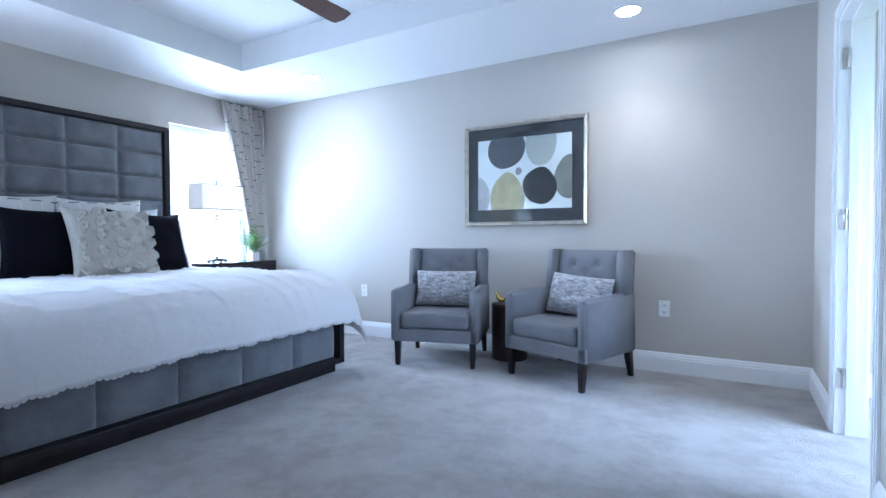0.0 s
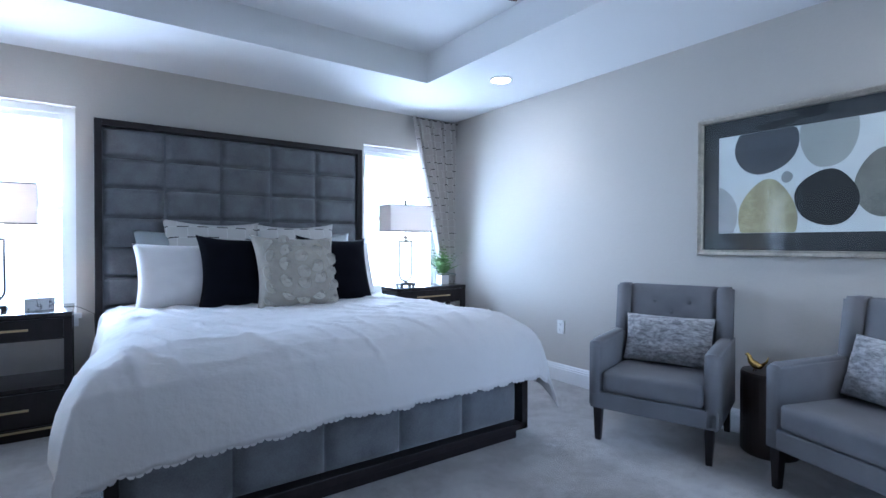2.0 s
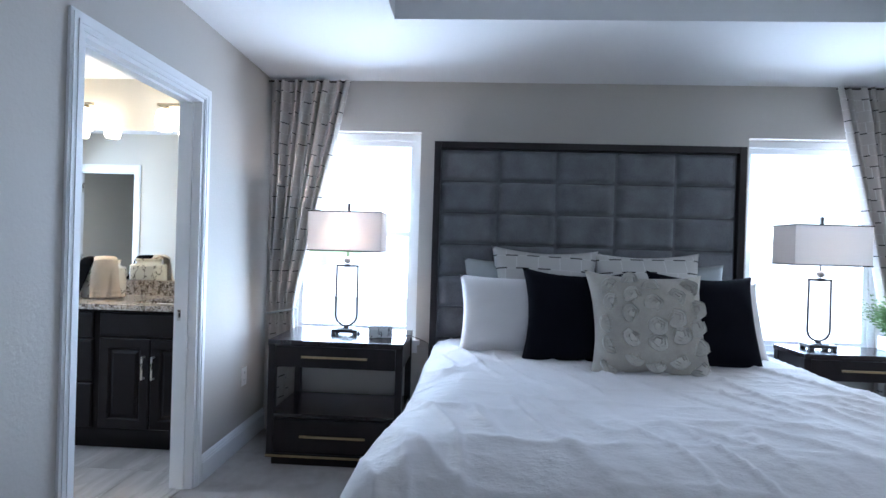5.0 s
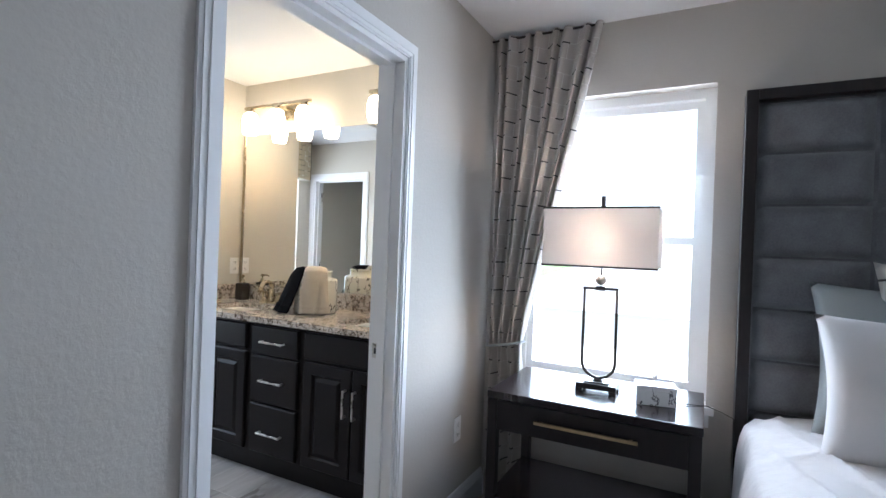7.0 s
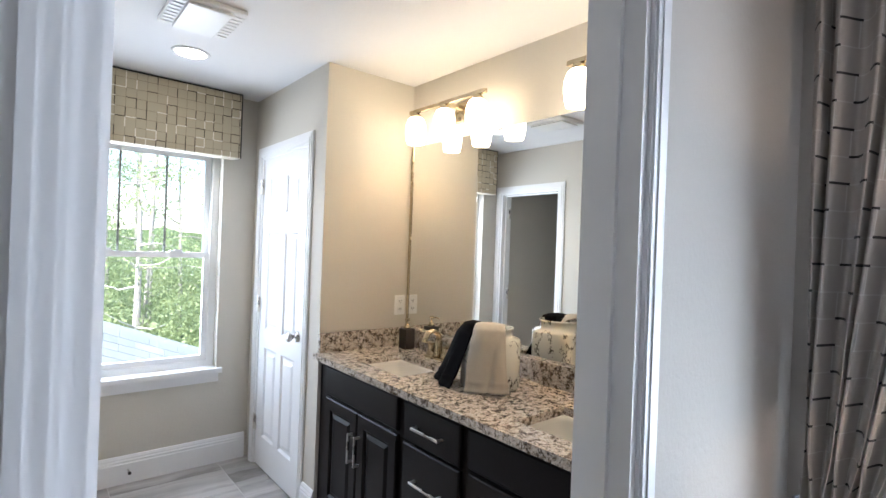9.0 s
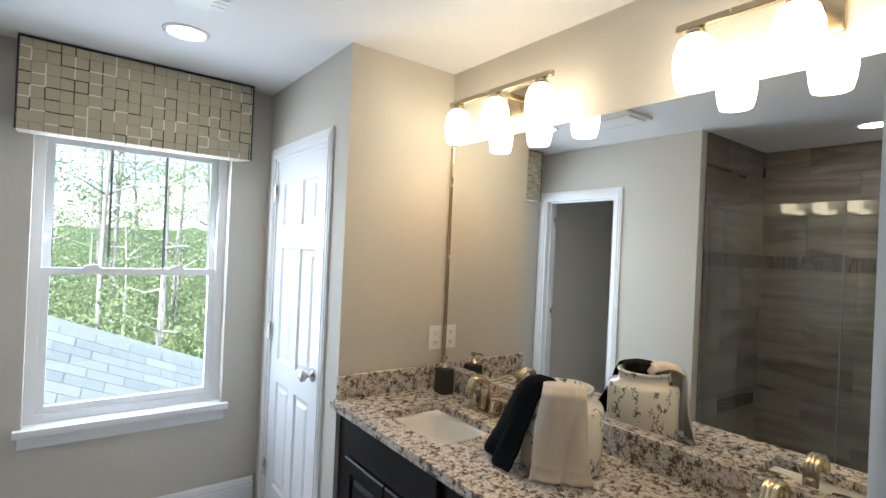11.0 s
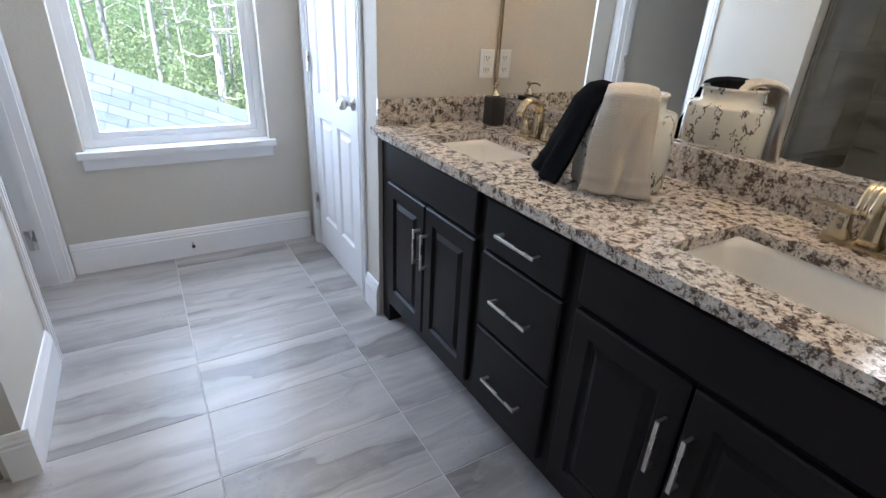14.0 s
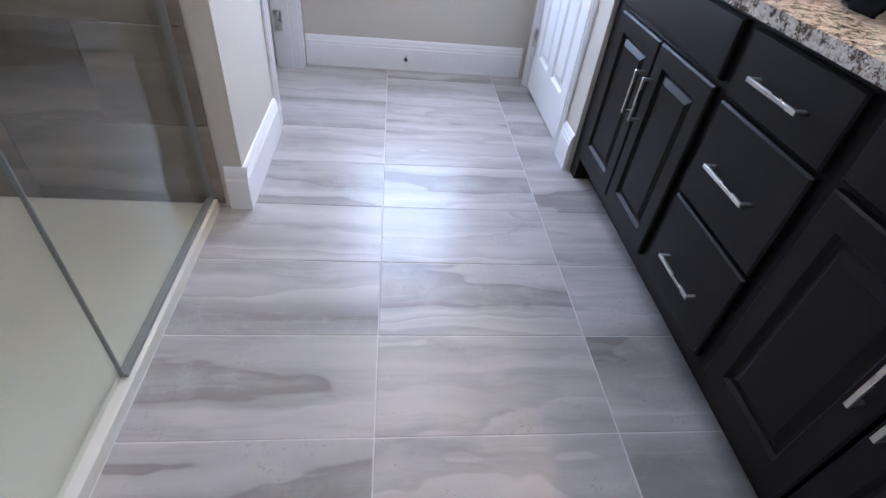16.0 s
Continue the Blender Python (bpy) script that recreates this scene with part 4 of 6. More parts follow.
# ---- armchairs ----
def armchair(x, y, rz, label):
    c = thing("armchair", x, y, 0, label, "armchair", rz, "pair of armchairs")
    for sx in (-1, 1):
        for dy in (-0.285, 0.262):
            bm = bmesh.new()
            vs = []
            lean = 0.035 * (1 if dy > 0 else -0.2)
            for z, r, off in ((0.20, 0.024, 0), (0.0, 0.015, lean)):
                vs.append([bm.verts.new((sx * (0.292 + off * 0.2) + px * r, dy + off + py * r, z)) for px, py in ((-1, -1), (1, -1), (1, 1), (-1, 1))])
            for k in range(4):
                bm.faces.new((vs[0][k], vs[0][(k + 1) % 4], vs[1][(k + 1) % 4], vs[1][k]))
            bm.faces.new(vs[0])
            bm.faces.new(vs[1][::-1])
            part("leg", bm, ESPRESSO, c, "tapered espresso leg")
    part("seat_frame", boxes((-0.335, 0.335, -0.315, 0.29, 0.185, 0.283), bevel=0.012), TWEED, c, smooth=False)
    part("seat", boxes((-0.262, 0.262, -0.325, 0.20, 0.285, 0.408), bevel=0.035, seg=4), TWEED, c, "grey seat cushion with piped front", True)
    for sx in (-1, 1):
        # arm panel with a sloping top that dips from back to front
        bm = bmesh.new()
        prof = ((-0.315, 0.185), (-0.315, 0.565), (-0.29, 0.583), (0.08, 0.590), (0.16, 0.594), (0.275, 0.598), (0.29, 0.185))
        a = [bm.verts.new((sx * 0.265, py, pz)) for py, pz in prof]
        b = [bm.verts.new((sx * 0.342, py, pz)) for py, pz in prof]
        bm.faces.new(a)
        bm.faces.new(b[::-1])
        for k in range(len(prof)):
            bm.faces.new((a[k], a[(k + 1) % len(prof)], b[(k + 1) % len(prof)], b[k]))
        bmesh.ops.recalc_face_normals(bm, faces=bm.faces)
        bmesh.ops.bevel(bm, geom=list(bm.edges), offset=0.014, segments=3, affect="EDGES")
        part("armrest", bm, TWEED, c, smooth=True)
        # winged side of the back
        bm = bmesh.new()
        prof = ((0.115, 0.44), (0.175, 0.885), (0.30, 0.885), (0.262, 0.44))
        a = [bm.verts.new((sx * 0.252, py, pz)) for py, pz in prof]
        b = [bm.verts.new((sx * 0.334, py, pz)) for py, pz in prof]
        bm.faces.new(a)
        bm.faces.new(b[::-1])
        for k in range(4):
            bm.faces.new((a[k], a[(k + 1) % 4], b[(k + 1) % 4], b[k]))
        bmesh.ops.recalc_face_normals(bm, faces=bm.faces)
        bmesh.ops.bevel(bm, geom=list(bm.edges), offset=0.014, segments=3, affect="EDGES")
        part("back_wing", bm, TWEED, c, smooth=True)
    # padded back with four buttons
    bm = bmesh.new()
    n = 28
    buttons = ((-0.10, 0.78), (0.10, 0.78), (-0.10, 0.655), (0.10, 0.655), (0.0, 0.715))
    g = []
    for i in range(n + 1):
        row = []
        for j in range(n + 1):
            px, pz = -0.252 + 0.504 * i / n, 0.40 + 0.48 * j / n
            u, v = 2 * i / n - 1, 2 * j / n - 1
            bul = 0.035 * ((1 - u ** 6) * (1 - v ** 6)) ** 0.5
            for qx, qz in buttons:
                bul -= 0.020 * math.exp(-((px - qx) ** 2 + (pz - qz) ** 2) / 0.0009)
            row.append(bm.verts.new((px, 0.172 + (pz - 0.44) * 0.14 - bul, pz)))
        g.append(row)
    for i in range(n):
        for j in range(n):
            bm.faces.new((g[i][j], g[i + 1][j], g[i + 1][j + 1], g[i][j + 1]))
    back = part("backrest", bm, TWEED, c, "button-tufted grey back", True)
    part("back_shell", boxes((-0.252, 0.252, 0.255, 0.298, 0.30, 0.882), bevel=0.008), TWEED, c)
    for qx, qz in buttons:
        bm = lathe(bmesh.new(), ((0.011, 0.0), (0.011, 0.004), (0.006, 0.008)), 12)
        part("button", bm, TWEED, back, at=pose(qx, 0.172 + (qz - 0.44) * 0.14 - 0.018, qz, 90, 0, 0))
    return c


armchair(2.652, 3.925, 17.5, "grey linen wing armchair with dark tapered legs")
armchair(3.69, 3.935, -19, "grey linen wing armchair turned toward the bed")
for cx, cy, rz, s in ((2.652, 3.925, 17.5, 11.0), (3.69, 3.935, -19, 12.0)):
    m = pose(cx, cy, 0, 0, 0, rz) @ pose(0.0, 0.055, 0.411, -16, 3 if s == 12.0 else 0, 0)
    ob = new("lumbar_cushion", mesh_of("lumbar_cushion", pillow_bm(0.51, 0.30, 0.15, s, 0.05, 44, 0.018), FUR, True))
    ob.matrix_basis = m
    tagged(ob, "grey and white faux-fur lumbar cushion on an armchair", "cushion")
st = thing("side_table", 3.13, 4.17, 0, "dark walnut drum side table between the armchairs", "side table")
part("drum", lathe(bmesh.new(), ((0.135, 0.0), (0.143, 0.01), (0.143, 0.43), (0.138, 0.445), (0.09, 0.446)), 36), mat("dark_walnut", (0.022, 0.013, 0.012), 0.45, vary=0.4, big=4, fine=30, stretch=(1, 1, 0.2), relief=0.1), st)

# ---- vanity ----
VY0, VY1, VX = JY + 0.004, -0.118, 0.52


def bar_pull(parent, y, z, length, upright):
    h = length / 2
    if upright:
        bm = boxes((0.024, 0.031, -0.005, 0.005, -h, h), (0.0, 0.0245, -0.004, 0.004, -h + 0.001, -h + 0.011), (0.0, 0.0245, -0.004, 0.004, h - 0.011, h - 0.001), bevel=0.001, seg=1)
    else:
        bm = boxes((0.024, 0.031, -h, h, -0.005, 0.005), (0.0, 0.0245, -h + 0.001, -h + 0.011, -0.004, 0.004), (0.0, 0.0245, h - 0.011, h - 0.001, -0.004, 0.004), bevel=0.001, seg=1)
    return part("handle", bm, NICKEL, parent, "brushed nickel bar pull", at=pose(0.0195, y, z))


def raised_front(parent, name, y0, y1, z0, z1, frame=0.055, flat=False):
    """A cabinet front with rounded edges; doors get a recessed field with a raised centre."""
    bm = bmesh.new()
    ring = []
    steps = ((0.0, 0.0), (0.0, 0.014), (0.005, 0.019)) if flat else ((0.0, 0.0), (0.0, 0.014), (0.005, 0.019), (frame, 0.019), (frame + 0.008, 0.009), (frame + 0.016, 0.009), (frame + 0.034, 0.017))
    if flat:
        steps = steps + ((0.018, 0.0195),)
    for ins, dep in steps:
        ring.append([bm.verts.new((dep, a, b)) for a, b in ((y0 + ins, z0 + ins), (y1 - ins, z0 + ins), (y1 - ins, z1 - ins), (y0 + ins, z1 - ins))])
    for p, q in zip(ring, ring[1:]):
        for k in range(4):
            bm.faces.new((p[k], p[(k + 1) % 4], q[(k + 1) % 4], q[k]))
    bm.faces.new(ring[-1])
    bm.faces.new(ring[0][::-1])
    return part(name, bm, CABINET, parent, at=pose(0, 0, 0))


def sink_base(y0, y1, label):
    c = thing("vanity_cabinet", VX, (y0 + y1) / 2, 0, label, "cabinet", group="vanity cabinets")
    h = (y1 - y0) / 2
    part("body", boxes((-VX + 0.004, -0.0005, -h, h, 0.10, 0.71)), CABINET, c)
    part("toe_kick", boxes((-VX + 0.004, -0.07, -h, h, 0.0, 0.0995)), CABINET, c)
    part("top_rail", boxes((-0.03, -0.0005, -h, h, 0.7105, 0.868)), CABINET, c)
    for y0_, y1_ in ((-h, -h + 0.018), (h - 0.018, h)):
        part("side_panel", boxes((-VX + 0.004, -0.0305, y0_, y1_, 0.7105, 0.868)), CABINET, c)
    raised_front(c, "false_drawer", -h + 0.028, h - 0.028, 0.708, 0.848, flat=True)
    for s in (-1, 1):
        a, b = sorted((s * 0.004, s * (h - 0.028)))
        d = raised_front(c, "door", a, b, 0.150, 0.692)
        bar_pull(d, s * 0.030, 0.526, 0.140, True)
    return c


sink_base(-1.90, -1.205, "espresso two-door vanity sink cabinet")
sink_base(-0.825, VY1 - 0.022, "espresso two-door vanity sink cabinet")
dr = thing("drawer_cabinet", VX, -1.015, 0, "espresso three-drawer vanity cabinet", "cabinet", group="vanity cabinets")
part("body", boxes((-VX + 0.004, -0.0005, -0.1895, 0.1895, 0.10, 0.868), (-VX + 0.004, -0.07, -0.1895, 0.1895, 0.0, 0.0995)), CABINET, dr)
for z0, z1, pz in ((0.692, 0.846, 0.765), (0.427, 0.680, 0.553), (0.150, 0.415, 0.268)):
    d = raised_front(dr, "drawer", -0.172, 0.172, z0, z1, flat=True)
    bar_pull(d, 0.0, pz, 0.168, False)
for fy0, fy1 in ((VY1 - 0.0205, VY1), (VY0, -1.9005)):
    whole("vanity_filler", boxes((0.0, VX - 0.001, fy0, fy1, 0.0, 0.868)), CABINET, "espresso filler strip at the vanity's end", "cabinet")

# granite top with two cut-outs
SINKS = ((-1.72, -1.33), (-0.662, -0.255))
SX0, SX1 = 0.182, 0.455
top = thing("granite_countertop", 0.0, 0.0, 0.869, "speckled brown and white granite vanity top", "countertop")
bm = bmesh.new()
ys = [VY0, SINKS[0][0], SINKS[0][1], SINKS[1][0], SINKS[1][1], VY1]
for i in range(5):
    if i in (1, 3):
        box(bm, -0.0245, SX0, ys[i], ys[i + 1], 0.0, 0.031)
        box(bm, SX1, 0.57, ys[i], ys[i + 1], 0.0, 0.031)
    else:
        box(bm, -0.0245, 0.57, ys[i], ys[i + 1], 0.0, 0.031)
bmesh.ops.remove_doubles(bm, verts=bm.verts, dist=1e-5)
seen_ = {}
for f in list(bm.faces):
    seen_.setdefault(tuple(round(c, 4) for c in f.calc_center_median()), []).append(f)
bmesh.ops.delete(bm, geom=[f for fs in seen_.values() if len(fs) > 1 for f in fs], context="FACES")
part("slab", bm, GRANITE, top)
part("backsplash", boxes((-0.0245, 0.012, VY0 + 0.0205, VY1, 0.0312, 0.132), bevel=0.002), GRANITE, top)
part("side_splash", boxes((-0.0245, 0.545, VY0, VY0 + 0.02, 0.0312, 0.132), bevel=0.002), GRANITE, top)


def basin(y0, y1):
    bm = bmesh.new()
    cx, cy, hx, hy = (SX0 + SX1) / 2, (y0 + y1) / 2, (SX1 - SX0) / 2 + 0.004, (y1 - y0) / 2 + 0.004
    rings = []
    for k, z in ((1.12, 0.0), (1.0, 0.0), (0.985, -0.02), (0.93, -0.10), (0.85, -0.125), (0.4, -0.135), (0.1, -0.137)):
        ring = []
        for q in range(48):
            a = 2 * math.pi * q / 48
            c, s = math.cos(a), math.sin(a)
            e = 5.5 if k > 0.6 else 2.5
            r = (abs(c) ** e + abs(s) ** e) ** (-1 / e)
            ring.append(bm.verts.new((hx * k * r * c, hy * k * r * s, z)))
        rings.append(ring)
    for p, q in zip(rings, rings[1:]):
        for k in range(48):
            bm.faces.new((p[k], p[(k + 1) % 48], q[(k + 1) % 48], q[k]))
    bm.faces.new(rings[-1])
    s = whole("undermount_sink", bm, PORCELAIN, "off-white undermount rectangular sink", "sink", pose(cx, cy, 0.8685), True, group="vanity sinks")
    part("drain", lathe(bmesh.new(), ((0.026, -0.1365), (0.026, -0.133), (0.018, -0.131), (0.004, -0.132)), 20), CHAMPAGNE, s, "metal drain", True)
    return s


for sk in SINKS:
    basin(*sk)


def flared(bm, cy, prof):
    """A square pedestal that flares to its foot: (half width, height) pairs."""
    rings = []
    for r, z in prof:
        ring = []
        for k in range(16):
            a = 2 * math.pi * k / 16
            c, s = math.cos(a), math.sin(a)
            q = (abs(c) ** 5 + abs(s) ** 5) ** (-0.2)
            ring.append(bm.verts.new((r * q * c, cy + r * q * s, z)))
        rings.append(ring)
    for p, q in zip(rings, rings[1:]):
        for k in range(16):
            bm.faces.new((p[k], p[(k + 1) % 16], q[(k + 1) % 16], q[k]))
    bm.faces.new(rings[0][::-1])
    bm.faces.new(rings[-1])
    return bm


def faucet(y, x=0.085):
    f = thing("faucet", x, y, 0.9002, "brushed champagne two-handle arched faucet on the vanity", "faucet", group="vanity faucets")
    part("base_plate", boxes((-0.027, 0.027, -0.085, 0.085, 0.0, 0.012), bevel=0.004), CHAMPAGNE, f)
    arc = [(0.0, 0.030), (-0.004, 0.07), (-0.002, 0.10)] + [(0.042 - 0.046 * math.cos(a), 0.105 + 0.042 * math.sin(a)) for a in [math.pi * k / 12 for k in range(1, 10)]] + [(0.088, 0.108), (0.092, 0.092)]
    bm = flared(bmesh.new(), 0.0, ((0.025, 0.012), (0.020, 0.03), (0.0165, 0.06), (0.015, 0.095), (0.010, 0.10)))
    for dy in (-0.0105, 0.0, 0.0105):
        tube(bm, [(px, dy, pz + (0.002 if dy == 0 else 0)) for px, pz in arc], 0.0085, 10)
    part("spout", bm, CHAMPAGNE, f, "ribbed arched spout", True)
    for s in (-1, 1):
        bm = flared(bmesh.new(), s * 0.058, ((0.025, 0.012), (0.020, 0.024), (0.0155, 0.045), (0.0135, 0.066), (0.008, 0.070)))
        h = part("handle", bm, CHAMPAGNE, f, smooth=True)
        bm = bmesh.new()
        ring = []
        for d, hw, z0, z1 in ((0.045, 0.013, 0.064, 0.074), (0.075, 0.012, 0.070, 0.079), (0.130, 0.008, 0.071, 0.076)):
            ring.append([bm.verts.new((px, s * d, pz)) for px, pz in ((-hw, z0), (hw, z0), (hw, z1), (-hw, z1))])
        for p, q in zip(ring, ring[1:]):
            for k in range(4):
                bm.faces.new((p[k], p[(k + 1) % 4], q[(k + 1) % 4], q[k]))
        bm.faces.new(ring[0])
        bm.faces.new(ring[-1])
        part("lever", bm, CHAMPAGNE, h, "flat lever")
    return f


faucet(-1.525)
faucet(-0.455)

# mirror
mir = thing("mirror", -0.0245, -1.862, 0.0, "large frameless wall mirror above the vanity", "mirror")
part("silvered_glass", boxes((0.0005, 0.0065, -0.078, 1.714, 1.003, 2.07)), MIRROR, mir)
part("edge_channel", boxes((0.0005, 0.0095, -0.098, -0.0782, 1.003, 2.07)), CHAMPAGNE, mir, "thin metal edge channel")


# vanity light bars
def light_bar(y, label):
    t = thing("vanity_light", 0.0, y, 2.20, label, "wall lamp", group="vanity lights")
    part("backplate", boxes((-0.0245, -0.008, -0.06, 0.06, -0.055, 0.055), bevel=0.004), CHAMPAGNE, t)
    part("bar", boxes((0.105, 0.125, -0.297, 0.297, 0.010, 0.030), (-0.008, 0.106, -0.010, 0.010, 0.008, 0.028), bevel=0.002), CHAMPAGNE, t)
    for sy in (-0.243, 0.0, 0.243):
        bm = lathe(bmesh.new(), ((0.020, 0.009), (0.026, 0.0), (0.026, -0.016), (0.010, -0.018)), 20)
        cup = part("socket_cup", bm, CHAMPAGNE, t, smooth=True, at=pose(0.115, sy, 0.0))
        prof = ((0.024, -0.010), (0.044, -0.025), (0.055, -0.06), (0.057, -0.095), (0.052, -0.135), (0.046, -0.158), (0.043, -0.158), (0.049, -0.13), (0.053, -0.095), (0.051, -0.06), (0.040, -0.03), (0.02, -0.016))
        part("shade", lathe(bmesh.new(), prof, 28), SHADEGLOW, cup, "lit opal glass shade", True)
    return t


light_bar(-1.507, "three-light champagne vanity bar with lit opal shades")
light_bar(-0.455, "three-light champagne vanity bar with lit opal shades")


def outlet(name, m, label, rocker=False):
    o = thing(name, 0, 0, 0, label, "outlet")
    o.matrix_basis = m
    part("cover_plate", boxes((-0.037, 0.037, 0.0008, 0.006, -0.058, 0.058), bevel=0.003), PLASTIC, o)
    if rocker:
        part("rocker", boxes((-0.017, 0.017, 0.006, 0.010, -0.034, 0.034), bevel=0.002), PLASTIC, o)
        return o
    for z in (-0.024, 0.024):
        r = part("receptacle", boxes((-0.017, 0.017, 0.006, 0.0085, z - 0.015, z + 0.015), bevel=0.002), PLASTIC, o)
        part("slot", boxes((-0.008, -0.005, 0.0085, 0.0090, z - 0.004, z + 0.007), (0.005, 0.008, 0.0085, 0.0090, z - 0.004, z + 0.007), (-0.002, 0.002, 0.0085, 0.0090, z - 0.011, z - 0.007)), SLOT, r)
    return o


outlet("wall_outlet", pose(0.028, JY, 1.13), "white duplex outlet above the granite splash")
outlet("wall_outlet", pose(1.503, W, 0.450, 0, 0, 180), "white duplex outlet on the grey wall")
outlet("wall_outlet", pose(4.26, W, 0.46, 0, 0, 180), "white duplex outlet beside the armchair")
outlet("wall_outlet", pose(0.33, 0.0, 0.44), "white duplex outlet behind the nightstand")

# towels over a marbled canister
CAN = (0.213, -1.022)
can = thing("canister", CAN[0], CAN[1], 0.9002, "marbled white ceramic canister with towels draped over it", "canister")
part("jar", lathe(bmesh.new(), ((0.119, 0.0), (0.125, 0.006), (0.125, 0.190), (0.119, 0.202), (0.090, 0.208), (0.088, 0.238), (0.094, 0.242), (0.094, 0.250), (0.082, 0.250), (0.078, 0.12)), 40), MARBLECAN, can, smooth=True)


def towel(name, rz, shape, w0, w1, seed, material, label, skew=0.0, lift=0.0, curl=0.042):
    """Cloth that comes out of the jar, over its rim and down the outside; shape: (reach, height) pairs."""
    bm = bmesh.new()
    nu, nv = 70, 40
    pts = [Vector((d, 0, z)) for d, z in shape]
    acc = [0.0]
    for p, q in zip(pts, pts[1:]):
        acc.append(acc[-1] + (q - p).length)
    g = []
    for i in range(nu + 1):
        s = acc[-1] * i / nu
        k = max(n for n in range(len(acc) - 1) if acc[n] <= s + 1e-9)
        f = (s - acc[k]) / (acc[k + 1] - acc[k])
        p = pts[k].lerp(pts[k + 1], f)
        tt = i / nu
        row = []
        for j in range(nv + 1):
            v = 2 * j / nv - 1
            w = w0 + (w1 - w0) * max(0.0, tt - 0.25) / 0.75
            N = Vector((v * 1.5 + seed, tt * 1.6, seed))
            fold = (noise.noise(N) * 0.030 + 0.006 * math.sin(v * 3.0 + seed + tt * 2.0)) * max(0.0, tt - 0.2)
            fold += 0.0035 * math.exp(-((tt - 0.90) / 0.012) ** 2) + 0.0025 * math.exp(-((tt - 0.985) / 0.012) ** 2)
            wrap = curl * v * v * (1 - 0.6 * tt)
            fold -= 0.020 * math.exp(-((v - 0.75 + 0.7 * tt) / 0.2) ** 2) * max(0.0, tt - 0.3)
            y = v * w / 2 + skew * tt + 0.008 * noise.noise(N * 1.7)
            row.append(bm.verts.new((p.x + fold - wrap, y, max(0.004, p.z - 0.012 * abs(v) ** 3 * (1 - tt)) + lift)))
        g.append(row)
    for i in range(nu):
        for j in range(nv):
            bm.faces.new((g[i][j], g[i + 1][j], g[i + 1][j + 1], g[i][j + 1]))
    ob = whole(name, bm, material, label, "towel", pose(CAN[0], CAN[1], 0.9003, 0, 0, rz), True)
    so = ob.modifiers.new("thickness", "SOLIDIFY")
    so.thickness, so.offset = 0.007, 1
    return ob


tan = towel("hand_towel", 39, ((0.020, 0.235), (0.045, 0.262), (0.08, 0.272), (0.112, 0.268), (0.138, 0.252), (0.147, 0.21), (0.154, 0.12), (0.174, 0.012)), 0.115, 0.178, 2.0, TOWELTAN, "tan terry hand towel draped over the canister", curl=0.02)
towel("hand_towel", -26, ((0.015, 0.23), (0.045, 0.258), (0.078, 0.266), (0.108, 0.258), (0.136, 0.222), (0.158, 0.15), (0.182, 0.06), (0.202, 0.008)), 0.13, 0.265, 5.0, TOWELBLACK, "black terry hand towel beside the tan one", skew=-0.07)

soap = thing("soap_dispenser", 0.07, -1.825, 0.9002, "dark stone soap dispenser with bronze pump", "soap dispenser")
part("bottle", boxes((-0.033, 0.033, -0.033, 0.033, 0.0, 0.115), bevel=0.006), DARKSTONE, soap)
bm = lathe(bmesh.new(), ((0.020, 0.115), (0.020, 0.123), (0.013, 0.128), (0.013, 0.140), (0.005, 0.141), (0.005, 0.158), (0.013, 0.159), (0.013, 0.170), (0.006, 0.173)), 16)
tube(bm, ((0, 0, 0.165), (0.02, 0.022, 0.166), (0.032, 0.034, 0.158)), 0.0045, 8)
part("pump", bm, CHAMPAGNE, soap, "champagne metal pump", True)

# ceiling fixtures
def downlight(x, y, label):
    t = thing("recessed_light", x, y, H, label, "ceiling light", group="recessed lights")
    part("trim_ring", lathe(bmesh.new(), ((0.092, -0.0005), (0.090, -0.006), (0.075, -0.008), (0.072, -0.004), (0.072, -0.0005)), 36), PLASTIC, t, smooth=True)
    part("lens", lathe(bmesh.new(), ((0.0715, -0.001), (0.0715, -0.0045), (0.04, -0.0055), (0.0004, -0.0056)), 36), LENS, t, "lit white lens")
    return t


for dx, dy in DOWNLIGHTS:
    downlight(dx, dy, "lit white recessed ceiling light")
downlight(1.115, -2.375, "lit white recessed light in the bathroom")
downlight(2.35, -0.85, "lit white recessed light over the shower")
vent = thing("exhaust_fan", 1.19, -1.86, H, "white slatted bathroom exhaust fan grille", "vent", rz=0)
part("cover", boxes((-0.14, 0.14, -0.17, 0.17, -0.022, -0.0008), bevel=0.008), PLASTIC, vent)
part("raised_centre", boxes((-0.085, 0.085, -0.15, 0.15, -0.036, -0.0225), bevel=0.006), PLASTIC, vent)
for k in range(8):
    for s in (-1, 1):
        part("slat", boxes((s * 0.113 - 0.024, s * 0.113 + 0.024, -0.132 + k * 0.036, -0.124 + k * 0.036, -0.0255, -0.0222)), PLASTIC, vent)

